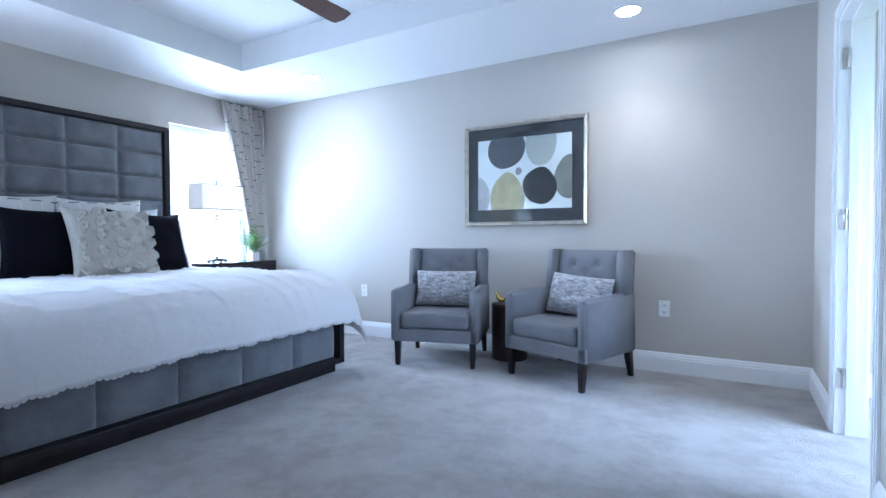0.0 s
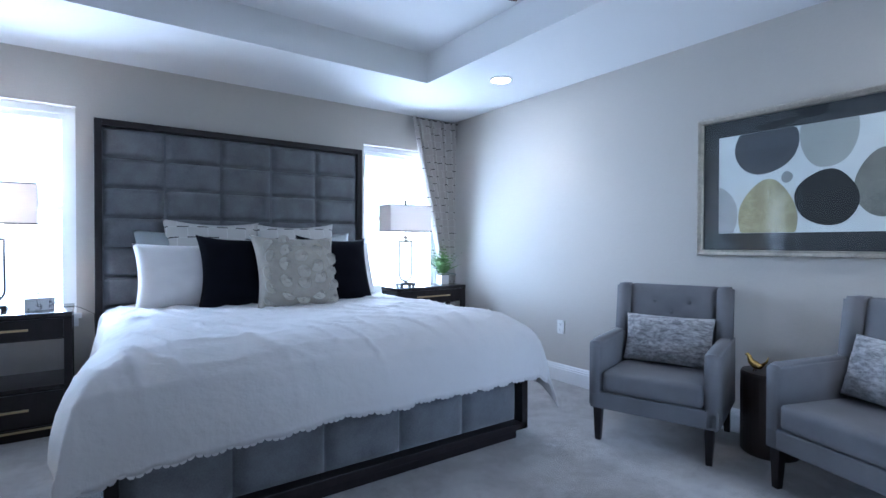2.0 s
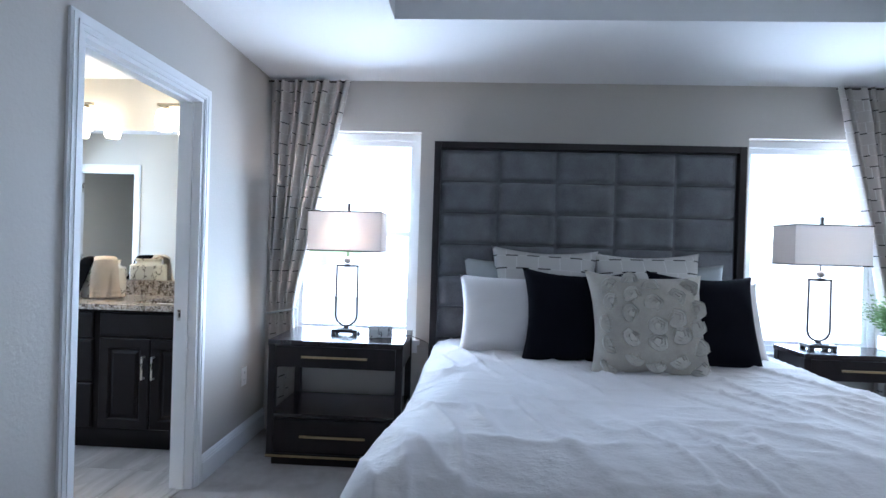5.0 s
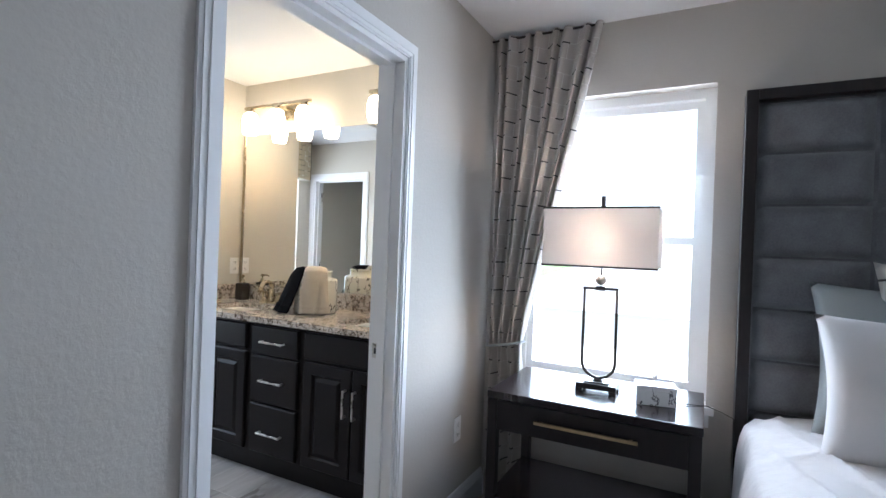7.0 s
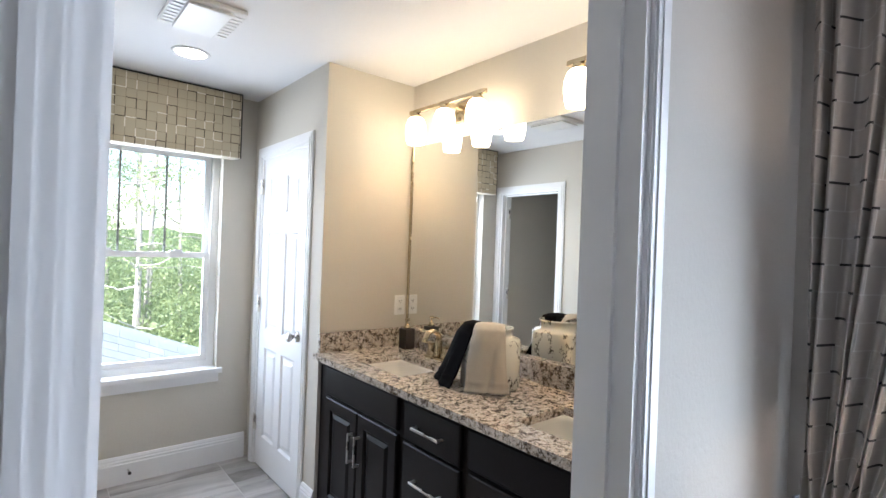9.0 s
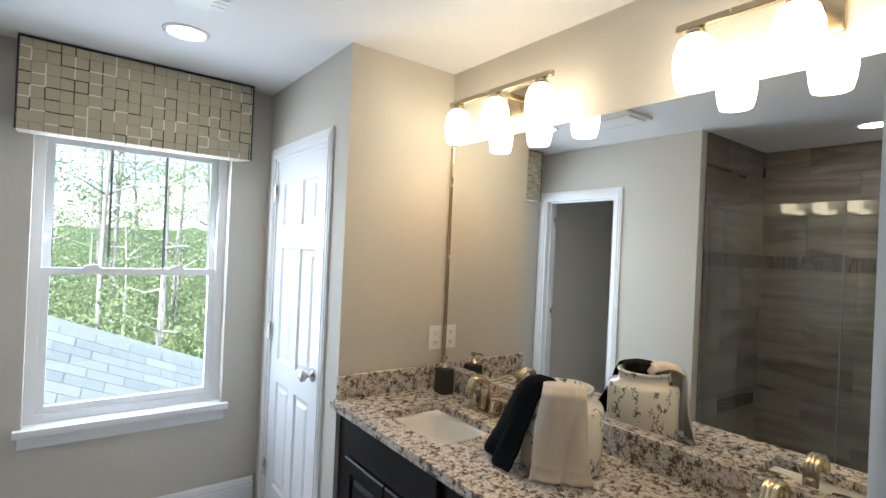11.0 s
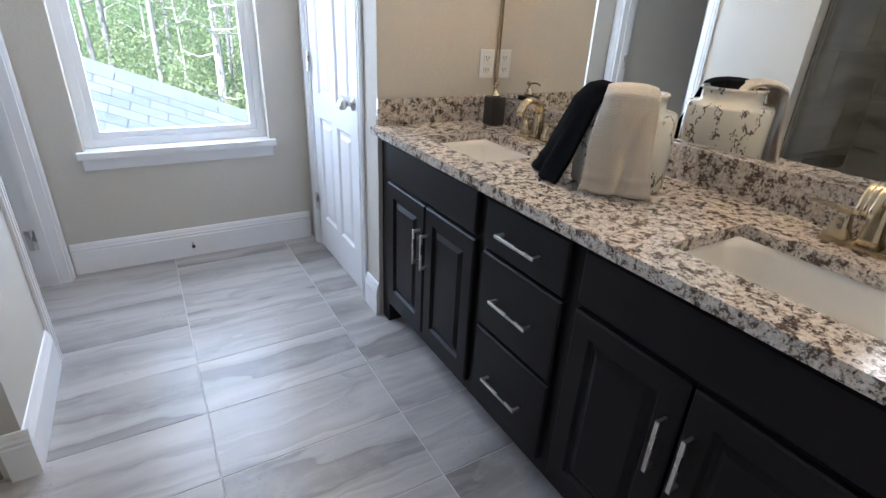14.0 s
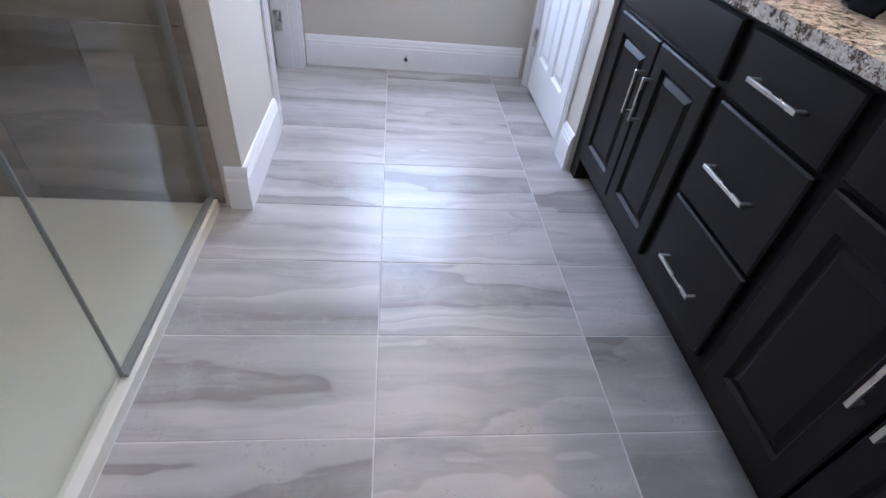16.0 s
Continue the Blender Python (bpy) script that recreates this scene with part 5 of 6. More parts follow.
# valance
val = thing("valance", 1.186, BY, 2.015, "tan box valance with black and white line pattern", "valance")
bm = bmesh.new()
box(bm, -0.505, 0.505, 0.0008, 0.115, 0.0, 0.412, 0.006)
vb = part("board", bm, VALANCE, val)
with_uv(vb, 1.0, (0, 2))
for x0, x1, z0, z1 in ((-0.508, 0.508, 0.412, 0.419),):
    part("cord", boxes((x0, x1, 0.108, 0.119, z0, z1)), SLOT, val, "black welt cord")
for s in (-1, 1):
    part("cord", tube(bmesh.new(), ((s * 0.506, 0.114, 0.0), (s * 0.506, 0.114, 0.411)), 0.004, 8), SLOT, val, "black welt cord")

stop = thing("door_stop", 1.235, BY + 0.017, 0.082, "small spring door stop on the baseboard", "door stop")
bm = tube(bmesh.new(), ((0, 0, 0), (0, 0.05, 0)), 0.006, 8)
part("spring", bm, NICKEL, stop)
part("tip", tube(bmesh.new(), ((0, 0.05, 0), (0, 0.062, 0)), 0.009, 10), SLOT, stop, "dark rubber tip")

# ---- shower ----
GX = 1.94
struct("floor_shower", boxes((GX + 0.02, SHX + 0.1, SY, -0.115, -0.12, 0.015)), SHOWERPAN, "pale shower floor", "floor")
struct("shower_curb", boxes((1.917, GX + 0.02, SY, -0.115, -0.12, 0.036), bevel=0.003), SHOWERPAN, "low white shower curb", "curb")
enc = thing("shower_enclosure", GX, -0.8625, 0.036, "frameless glass shower enclosure with metal channels", "shower screen")
p = part("fixed_pane", boxes((-0.004, 0.004, SY + 0.8625 + 0.012, -0.007, 0.012, 1.90)), SHOWERGLASS, enc, "fixed clear glass pane")
p.visible_shadow = False
p = part("glass_door", boxes((-0.004, 0.004, -0.003, 0.735, 0.016, 1.90)), SHOWERGLASS, enc, "hinged clear glass door")
p.visible_shadow = False
bm = bmesh.new()
for s in (-1, 1):
    tube(bm, ((s * 0.004, 0.16, 0.86), (s * 0.045, 0.16, 0.86), (s * 0.045, 0.16, 1.04), (s * 0.004, 0.16, 1.04)), 0.008, 10)
part("pull_handle", bm, NICKEL, p, "brushed metal pull handle")
part("wall_channel", boxes((-0.012, 0.012, SY + 0.8625 + 0.0005, SY + 0.8625 + 0.013, 0.0, 1.905)), GRIDBAR, enc, "upright metal channel")
part("floor_channel", boxes((-0.010, 0.010, SY + 0.8625 + 0.0135, -0.007, 0.0005, 0.014)), GRIDBAR, enc, "metal floor channel")
part("door_seal", boxes((-0.005, 0.005, -0.0068, -0.0032, 0.012, 1.90)), GRIDBAR, enc, "grey door seal strip")


# ---- tiles ----
def tile_mesh(a, b, t):
    return mesh_of("tile", boxes((0.0, a, 0.0, b, 0.0, t), bevel=0.001, seg=1), TILE)


grout = struct("floor_bath", boxes((-0.02, 1.917, BY, -0.055, -0.12, -0.0018), (1.917, SHX + 0.1, BY, SY - 0.12, -0.12, -0.0018)), GROUT, "grey veined porcelain tiles in straight courses", "floor")
G = 0.0035
x_lines = [0.729 - 0.608 * k for k in (1, 0, -1, -2, -3)]
cache = {}
row_y = [-1.029 + 0.3085 * k for k in range(4, -8, -1)]
for ytop in row_y:
    y0, y1 = max(BY, ytop - 0.3085), min(-0.055, ytop)
    if y1 - y0 < 0.01:
        continue
    for x in x_lines:
        x0, x1 = max(0.003, x), min(x + 0.608, 1.916 if y1 > SY - 0.13 else SHX + 0.1)
        if x1 - x0 < 0.02:
            continue
        key = (round(x1 - x0, 3), round(y1 - y0, 3))
        if key not in cache:
            cache[key] = tile_mesh(x1 - x0 - G, y1 - y0 - G, 0.0035)
        ob = new("tile", cache[key])
        ob.parent = grout
        ob.matrix_basis = pose(x0 + G / 2, y0 + G / 2, -0.0038)
struct("threshold", boxes((BDOOR[0] + 0.019, BDOOR[1] - 0.019, -0.062, -0.048, -0.003, 0.004), bevel=0.002), NICKEL, "thin metal strip between carpet and tile", "trim")


def wall_tiles(parent, m, length, height):
    """Half-offset courses of long tiles over a wall, local x along it, y up, z out."""
    r = 0
    z = 0.0
    while z < height - 0.01:
        if r == 5:
            # accent band of narrow upright slats
            for k in range(int(length / 0.0185)):
                if "slat" not in cache:
                    cache["slat"] = mesh_of("slat", boxes((0.0, 0.0165, 0.0, 0.098, 0.0, 0.005), bevel=0.001, seg=1), SLATTILE)
                ob = new("slat", cache["slat"])
                ob.parent = parent
                ob.matrix_basis = m @ pose(k * 0.0185 + 0.001, z + 0.001, 0)
            z += 0.101
        hh = min(0.303, height - z)
        x = -0.303 if r % 2 else 0.0
        while x < length - 0.01:
            a, b = max(0.0, x), min(length, x + 0.607)
            if b - a > 0.02:
                key = ("w", round(b - a, 3), round(hh, 3))
                if key not in cache:
                    cache[key] = mesh_of("tile", boxes((0.0, b - a - G, 0.0, hh - G, 0.0, 0.006), bevel=0.0015, seg=1), SHOWERTILE)
                ob = new("tile", cache[key])
                ob.parent = parent
                ob.matrix_basis = m @ pose(a + G / 2, z + G / 2, 0)
            x += 0.607
        z += 0.303
        r += 1


back = struct("wall_shower_east", boxes((SHX + 0.05, SHX + 0.0995, SY + 0.0005, -0.1155, 0.0, H)), SHOWERGROUT, "grey streaked wall tiles at the shower's back", "wall")
wall_tiles(back, Matrix(((0, 0, -1, SHX + 0.05), (1, 0, 0, SY), (0, 1, 0, 0.015), (0, 0, 0, 1))), -SY - 0.115, H - 0.02)
side = struct("wall_shower_south", boxes((BX + 0.1, SHX + 0.05, SY + 0.0005, SY + 0.004, 0.0, H)), SHOWERGROUT, "grey streaked wall tiles at the shower's end", "wall")
wall_tiles(side, Matrix(((1, 0, 0, BX + 0.075), (0, 0, 1, SY + 0.004), (0, 1, 0, 0.015), (0, 0, 0, 1))), SHX - BX - 0.03, H - 0.02)
side2 = struct("wall_shower_north", boxes((BX + 0.1, SHX + 0.05, -0.122, -0.1155, 0.0, H)), SHOWERGROUT, "grey streaked wall tiles beside the shower door", "wall")
wall_tiles(side2, Matrix(((-1, 0, 0, SHX + 0.045), (0, 0, -1, -0.122), (0, 1, 0, 0.015), (0, 0, 0, 1))), SHX - BX - 0.03, H - 0.02)

# ---- curtains ----
def curtain(y_wall, side, label):
    """Pleated panel tied back toward its wall; side +1 when the free edge opens toward +y."""
    c = thing("curtain", 0.0, y_wall, 0.0, label, "curtain", group="bedroom curtains")
    bm = bmesh.new()
    nu, nz = 150, 90
    g = []
    for j in range(nz + 1):
        z = 0.025 + (2.412 - 0.025) * j / nz
        tie = 0.83
        if z > tie:
            k = (z - tie) / (2.412 - tie)
            free = 0.225 + (0.585 - 0.225) * (k ** 0.92)
            near = 0.055 - 0.02 * k
        else:
            k = (tie - z) / tie
            free = 0.225 + 0.055 * min(1.0, k * 2.5)
            near = 0.055 - 0.01 * k
        pinch = math.exp(-((z - tie) / 0.10) ** 2)
        row = []
        for i in range(nu + 1):
            u = i / nu
            ph = 2 * math.pi * (7.5 * u + 0.06 * math.sin(z * 2.1 + u * 5))
            amp = 0.036 * (0.45 + 0.55 * min(1.0, (2.412 - z) / 0.25)) * (1 - 0.5 * pinch)
            yy = near + (free - near) * u + 0.012 * math.sin(ph * 0.5 + 1.0) * (1 - pinch)
            xx = 0.085 + amp * math.sin(ph) + 0.012 * noise.noise(Vector((u * 9, z * 1.5, side))) + 0.03 * (1 - u) * 0.2
            if z > tie:
                xx += 0.02 * math.sin(math.pi * min(1, (z - tie) / 1.2)) * u
            row.append((bm.verts.new((xx, side * yy, z)), (u * 1.15, z)))
        g.append(row)
    lay = bm.loops.layers.uv.new("uv")
    for j in range(nz):
        for i in range(nu):
            q = (g[j][i], g[j][i + 1], g[j + 1][i + 1], g[j + 1][i])
            f = bm.faces.new([a[0] for a in q])
            for lp, a in zip(f.loops, q):
                lp[lay].uv = (a[1][0] + 3, a[1][1] + 3)
    p = part("panel", bm, CURTAIN, c, smooth=True)
    so = p.modifiers.new("thickness", "SOLIDIFY")
    so.thickness = 0.003
    bm = bmesh.new()
    tube(bm, [(0.085 + 0.062 * math.cos(a), side * (0.14 + 0.10 * math.sin(a)), 0.835 + 0.02 * math.sin(a)) for a in [2 * math.pi * k / 24 for k in range(25)]], 0.006, 8, False)
    part("tieback", bm, GREYCLOTH, c, "thin pale tieback cord", True)
    bm = tube(bmesh.new(), ((0.085, side * 0.012, 2.402), (0.085, side * 0.575, 2.402)), 0.006, 10)
    part("rod", bm, BRONZE, c, "dark slim curtain rod")
    return c


curtain(0.0, 1, "grey curtain with black dashes, tied back in the corner")
curtain(W, -1, "grey curtain with black dashes, tied back beside the window")


# ---- table lamps ----
def table_lamp(x, y, z, label, watts):
    t = thing("table_lamp", x, y, z, label, "table lamp", group="bedside lamps")
    base = part("base", boxes((-0.05, 0.05, -0.082, 0.082, 0.012, 0.034), (-0.035, 0.035, -0.05, 0.05, 0.034, 0.040), bevel=0.002), BRONZE, t, "dark bronze plinth")
    for sx in (-1, 1):
        for sy in (-1, 1):
            part("foot", boxes((sx * 0.038 - 0.012, sx * 0.038 + 0.012, sy * 0.068 - 0.014, sy * 0.068 + 0.014, 0.0, 0.0118)), BRONZE, base)
    bm = bmesh.new()
    pts = [(0, -0.066, 0.428), (0, -0.068, 0.12)] + [(0, 0.068 * math.cos(a), 0.12 + 0.068 * 1.0 * math.sin(a)) for a in [math.pi + math.pi * k / 12 for k in range(1, 12)]] + [(0, 0.068, 0.12), (0, 0.066, 0.428)]
    tube(bm, pts, 0.0065, 10)
    tube(bm, ((0, -0.072, 0.430), (0, 0.072, 0.430)), 0.0065, 10)
    part("stirrup_frame", bm, BRONZE, t, "dark bronze stirrup frame", True)
    part("neck", lathe(bmesh.new(), ((0.022, 0.038), (0.018, 0.046), (0.010, 0.052), (0.012, 0.058)), 16), BRONZE, t)
    part("collar", boxes((-0.012, 0.012, -0.02, 0.02, 0.421, 0.441), bevel=0.002), BRONZE, t)
    part("ball", lathe(bmesh.new(), [(0.003 + 0.021 * math.sin(math.pi * k / 12), 0.466 - 0.021 * math.cos(math.pi * k / 12)) for k in range(13)], 20), mat("antique_silver", (0.45, 0.40, 0.36), 0.35, 0.9, vary=0.2, big=30), t, "antique silver ball", True)
    bm = tube(bmesh.new(), ((0, 0, 0.441), (0, 0, 0.77)), 0.004, 8)
    part("stem", bm, BRONZE, t)
    part("finial", boxes((-0.008, 0.008, -0.009, 0.009, 0.769, 0.822), bevel=0.001), BRONZE, t, "dark bar finial")
    z0, z1, hx, hy, k = 0.523, 0.765, 0.110, 0.226, 0.0025
    bm = bmesh.new()
    rings = [[bm.verts.new((a * u, b * v, z)) for u, v in ((-1, -1), (1, -1), (1, 1), (-1, 1))] for a, b, z in ((hx, hy, z0), (hx, hy, z1), (hx - k, hy - k, z1), (hx - k, hy - k, z0))]
    for p, q in zip(rings, rings[1:] + rings[:1]):
        for c in range(4):
            bm.faces.new((p[c], p[(c + 1) % 4], q[(c + 1) % 4], q[c]))
    sh = part("shade", bm, SHADECLOTH, t, "rectangular off-white linen shade")
    for a, b in ((z0 - 0.003, z0 + 0.005), (z1 - 0.005, z1 + 0.003)):
        q = 0.003
        bm = boxes((hx + 0.0004, hx + q, -hy - q, hy + q, a, b), (-hx - q, -hx - 0.0004, -hy - q, hy + q, a, b), (-hx - q, hx + q, -hy - q, -hy - 0.0004, a, b), (-hx - q, hx + q, hy + 0.0004, hy + q, a, b))
        part("shade_trim", bm, BRONZE, sh, "dark edge trim")
    part("spider", boxes((-hx + k, hx - k, -0.002, 0.002, 0.758, 0.761), (-0.002, 0.002, -hy + k, hy - k, 0.754, 0.757)), BRONZE, t)
    part("bulb", lathe(bmesh.new(), [(0.002 + 0.028 * math.sin(math.pi * q / 10), 0.635 - 0.032 * math.cos(math.pi * q / 10)) for q in range(11)], 16), glow("lit_bulb", (1.0, 0.80, 0.62), watts), t, "lit bulb", True)
    return t


table_lamp(0.325, 0.649, 0.7355, "bronze stirrup lamp with lit rectangular linen shade", 34)
table_lamp(0.235, 3.59, 0.7355, "bronze stirrup lamp with rectangular linen shade", 5)
cord = bmesh.new()
tube(cord, [(0.30, 0.73, 0.741), (0.36, 0.80, 0.740), (0.34, 0.98, 0.740), (0.30, 1.06, 0.735), (0.22, 1.11, 0.70), (0.15, 1.16, 0.66), (0.10, 1.17, 0.35)], 0.002, 6)
whole("lamp_cord", cord, SLOT, "thin black lamp cord running behind the nightstand", "cable", smooth=True)

bx = thing("trinket_box", 0.378, 0.878, 0.7355, "white and grey marble trinket box with flower knob", "box", rz=12)
part("body", boxes((-0.045, 0.045, -0.072, 0.072, 0.0, 0.055), bevel=0.002), MARBLEBOX, bx)
lid = part("lid", boxes((-0.046, 0.046, -0.073, 0.073, 0.0555, 0.075), bevel=0.002), MARBLEBOX, bx)
bm = bmesh.new()
tube(bm, ((0, 0, 0.075), (0, 0, 0.094)), 0.0025, 8)
for k in range(7):
    a = k * 2 * math.pi / 7
    c, s = math.cos(a), math.sin(a)
    v = [bm.verts.new(p) for p in ((0, 0, 0.092), (0.012 * c - 0.005 * s, 0.012 * s + 0.005 * c, 0.104), (0.017 * c, 0.017 * s, 0.112), (0.012 * c + 0.005 * s, 0.012 * s - 0.005 * c, 0.104))]
    bm.faces.new(v)
part("flower_knob", bm, NICKEL, lid, "silver flower knob")


def fern(x, y, z, label):
    t = thing("potted_plant", x, y, z, label, "plant")
    part("pot", boxes((-0.045, 0.045, -0.045, 0.045, 0.0, 0.09), bevel=0.006), POTMAT, t, "white square ceramic pot")
    part("soil", boxes((-0.038, 0.038, -0.038, 0.038, 0.0905, 0.094)), SLOT, t)
    rs = random.Random(8)
    for k in range(46):
        bm = bmesh.new()
        a, lean = rs.uniform(0, 2 * math.pi), rs.uniform(0.15, 1.35)
        ln = rs.uniform(0.19, 0.34)
        p, d = Vector((rs.uniform(-0.02, 0.02), rs.uniform(-0.02, 0.02), 0.09)), Vector((math.cos(a) * math.sin(lean * 0.5), math.sin(a) * math.sin(lean * 0.5), math.cos(lean * 0.5)))
        n = 9
        prev = None
        for q in range(n):
            side = d.cross(Vector((0, 0, 1)))
            side = side.normalized() if side.length > 1e-4 else Vector((1, 0, 0))
            w = 0.050 * math.sin(math.pi * (q + 0.7) / n)
            for s in (-1, 1):
                tip = p + side * s * w + d * 0.012 + Vector((0, 0, -0.004))
                v = [bm.verts.new(c) for c in (p, p + side * s * w * 0.5 + d * 0.013, tip, p + side * s * w * 0.5 - d * 0.002)]
                bm.faces.new(v)
            p = p + d * ln / n
            d = (d + Vector((math.cos(a), math.sin(a), -0.25)) * 0.13 * lean).normalized()
        part("frond", bm, LEAF, t)
    return t


fern(0.20, 4.05, 0.7355, "small green fern in a white square pot")

# ---- picture ----
px0, px1, pz0, pz1 = 2.645, 3.717, 1.072, 1.933
pic = thing("framed_picture", (px0 + px1) / 2, W, pz0, "silver-framed abstract print of rounded pebble shapes", "picture")
hw, hh = (px1 - px0) / 2, pz1 - pz0
bm = bmesh.new()
rings = []
for ins, d in ((0.0, 0.0008), (0.0, 0.024), (0.006, 0.032), (0.014, 0.030), (0.026, 0.022), (0.030, 0.024), (0.036, 0.016), (0.036, 0.006)):
    rings.append([bm.verts.new(p) for p in ((-hw + ins, -d, ins), (hw - ins, -d, ins), (hw - ins, -d, hh - ins), (-hw + ins, -d, hh - ins))])
for p, q in zip(rings, rings[1:]):
    for k in range(4):
        bm.faces.new((p[k], p[(k + 1) % 4], q[(k + 1) % 4], q[k]))
part("frame", bm, SILVERLEAF, pic, "worn silver frame")
part("mat_board", boxes((-hw + 0.034, hw - 0.034, -0.006, -0.002, 0.034, hh - 0.034)), mat("charcoal_mat", (0.028, 0.029, 0.036), 0.8, vary=0.08), pic, "charcoal mat board")
ax, az0, az1 = hw - 0.129, 0.137, hh - 0.133
paper = part("print", boxes((-ax, ax, -0.0085, -0.0065, az0, az1)), mat("print_paper", (0.72, 0.72, 0.74), 0.8, vary=0.03), pic, "white printed paper")


def pebble(cx, cz, rx, rz_, col, depth, turn=0.0, vary=0.1):
    bm = bmesh.new()
    vs = []
    for k in range(40):
        a = 2 * math.pi * k / 40
        u, v = rx * math.cos(a) * (1 + 0.05 * math.sin(2 * a + turn)), rz_ * math.sin(a) * (1 + 0.05 * math.cos(3 * a + turn))
        x = max(-ax + 0.001, min(ax - 0.001, (2 * cx - 1) * ax + u))
        z = max(az0 + 0.001, min(az1 - 0.001, az0 + cz * (az1 - az0) + v))
        vs.append(bm.verts.new((x, -0.0085 - depth, z)))
    bmesh.ops.remove_doubles(bm, verts=bm.verts, dist=1e-5)
    bm.faces.new([v for v in bm.verts])
    return part("painted_shape", bm, mat("paint_wash", col, 0.8, vary=vary, big=7, fine=60), paper)


pebble(0.32, 0.86, 0.165, 0.168, (0.060, 0.063, 0.080), 0.0002, 0.4, 0.35)
pebble(0.69, 0.92, 0.126, 0.205, (0.42, 0.42, 0.41), 0.0003, 1.2, 0.08)
pebble(0.33, 0.14, 0.148, 0.22, (0.40, 0.35, 0.21), 0.0004, 2.0, 0.4)
pebble(0.0, 0.18, 0.105, 0.175, (0.46, 0.44, 0.45), 0.0005, 0.9, 0.2)
pebble(0.455, 0.53, 0.028, 0.032, (0.26, 0.26, 0.27), 0.0006, 0.2)
pebble(1.0, 0.41, 0.140, 0.172, (0.20, 0.195, 0.18), 0.0007, 0.5, 0.35)
pebble(0.677, 0.31, 0.141, 0.150, (0.010, 0.010, 0.013), 0.0009, 2.6, 0.1)
pg = part("glazing", boxes((-hw + 0.035, hw - 0.035, -0.0125, -0.011, 0.035, hh - 0.035)), GLASS, pic, "picture glass")
pg.visible_shadow = False

# ---- small ornament on the side table ----
orn = thing("bird_ornament", 3.08, 4.105, 0.4462, "small gold bird ornament on the side table", "ornament", rz=170)
bm = bmesh.new()
tube(bm, [(-0.05, 0, 0.045), (-0.025, 0, 0.03), (0.0, 0, 0.035), (0.025, 0, 0.05), (0.035, 0, 0.075), (0.045, 0, 0.085), (0.062, 0, 0.083)], [0.003, 0.016, 0.022, 0.017, 0.011, 0.010, 0.001], 12)
tube(bm, [(-0.03, 0, 0.035), (-0.06, 0, 0.06), (-0.072, 0, 0.09)], [0.010, 0.006, 0.002], 8)
for s in (-1, 1):
    tube(bm, [(0.0, s * 0.008, 0.02), (0.004, s * 0.012, 0.0)], 0.0025, 6)
part("bird", bm, mat("bright_gold", (0.75, 0.52, 0.16), 0.25, 1.0, vary=0.1), orn, smooth=True)

# ---- ceiling fan ----
fan = thing("ceiling_fan", (TX0 + TX1) / 2, (TY0 + TY1) / 2, TZ, "ceiling fan with reddish walnut blades, at rest", "ceiling fan")
part("canopy", lathe(bmesh.new(), ((0.07, -0.0005), (0.07, -0.02), (0.03, -0.06), (0.012, -0.062)), 28), BRONZE, fan, smooth=True)
part("downrod", tube(bmesh.new(), ((0, 0, -0.06), (0, 0, -0.24)), 0.012, 12), BRONZE, fan)
part("motor", lathe(bmesh.new(), ((0.03, -0.23), (0.09, -0.25), (0.115, -0.28), (0.115, -0.33), (0.09, -0.36), (0.05, -0.372)), 32), BRONZE, fan, "bronze motor housing", True)
for k in range(3):
    turn = pose(0, 0, 0, 0, 0, 120 * k - 2)
    bm = boxes((-0.02, 0.02, 0.09, 0.24, -0.343, -0.335))
    arm = part("bracket", bm, BRONZE, fan, at=turn)
    bm = bmesh.new()
    prof = [(-0.055, 0.20), (0.055, 0.20), (0.068, 0.45), (0.074, 0.60), (0.066, 0.628), (0.0, 0.642), (-0.062, 0.628), (-0.070, 0.60), (-0.064, 0.45)]
    lo = [bm.verts.new((x, y, -0.350 + 0.18 * x)) for x, y in prof]
    hi = [bm.verts.new((x, y, -0.344 + 0.18 * x)) for x, y in prof]
    bm.faces.new(lo[::-1])
    bm.faces.new(hi)
    for q in range(len(prof)):
        bm.faces.new((lo[q], lo[(q + 1) % len(prof)], hi[(q + 1) % len(prof)], hi[q]))
    part("blade", bm, WALNUT, fan, "reddish walnut blade", at=turn)

# ---- outdoors ----
GRASS = mat("lawn", (0.09, 0.13, 0.045), 0.95, vary=0.4, big=0.5, fine=8)
BARK = mat("pine_bark", (0.25, 0.23, 0.215), 0.9, vary=0.5, big=3, fine=25, relief=0.8, dist=0.02, stretch=(1, 1, 0.25))
PALEBARK = mat("pale_bark", (0.42, 0.40, 0.37), 0.85, vary=0.3, big=4, fine=30, stretch=(1, 1, 0.3))


def foliage_mat(name, a, b):
    m, n, l, bs = nodes_of(name)
    g = n.new("ShaderNodeNewGeometry")
    l.new(mixcol(n, l, g.outputs["Random Per Island"], a, b), bs.inputs["Base Color"])
    bs.inputs["Roughness"].default_value = 0.6
    t = n.new("ShaderNodeBsdfTranslucent")
    t.inputs["Color"].default_value = rgba(tuple(k * 1.1 for k in b))
    mx = n.new("ShaderNodeMixShader")
    mx.inputs[0].default_value = 0.4
    l.new(bs.outputs[0], mx.inputs[1])
    l.new(t.outputs[0], mx.inputs[2])
    l.new(mx.outputs[0], n["Material Output"].inputs["Surface"])
    return m


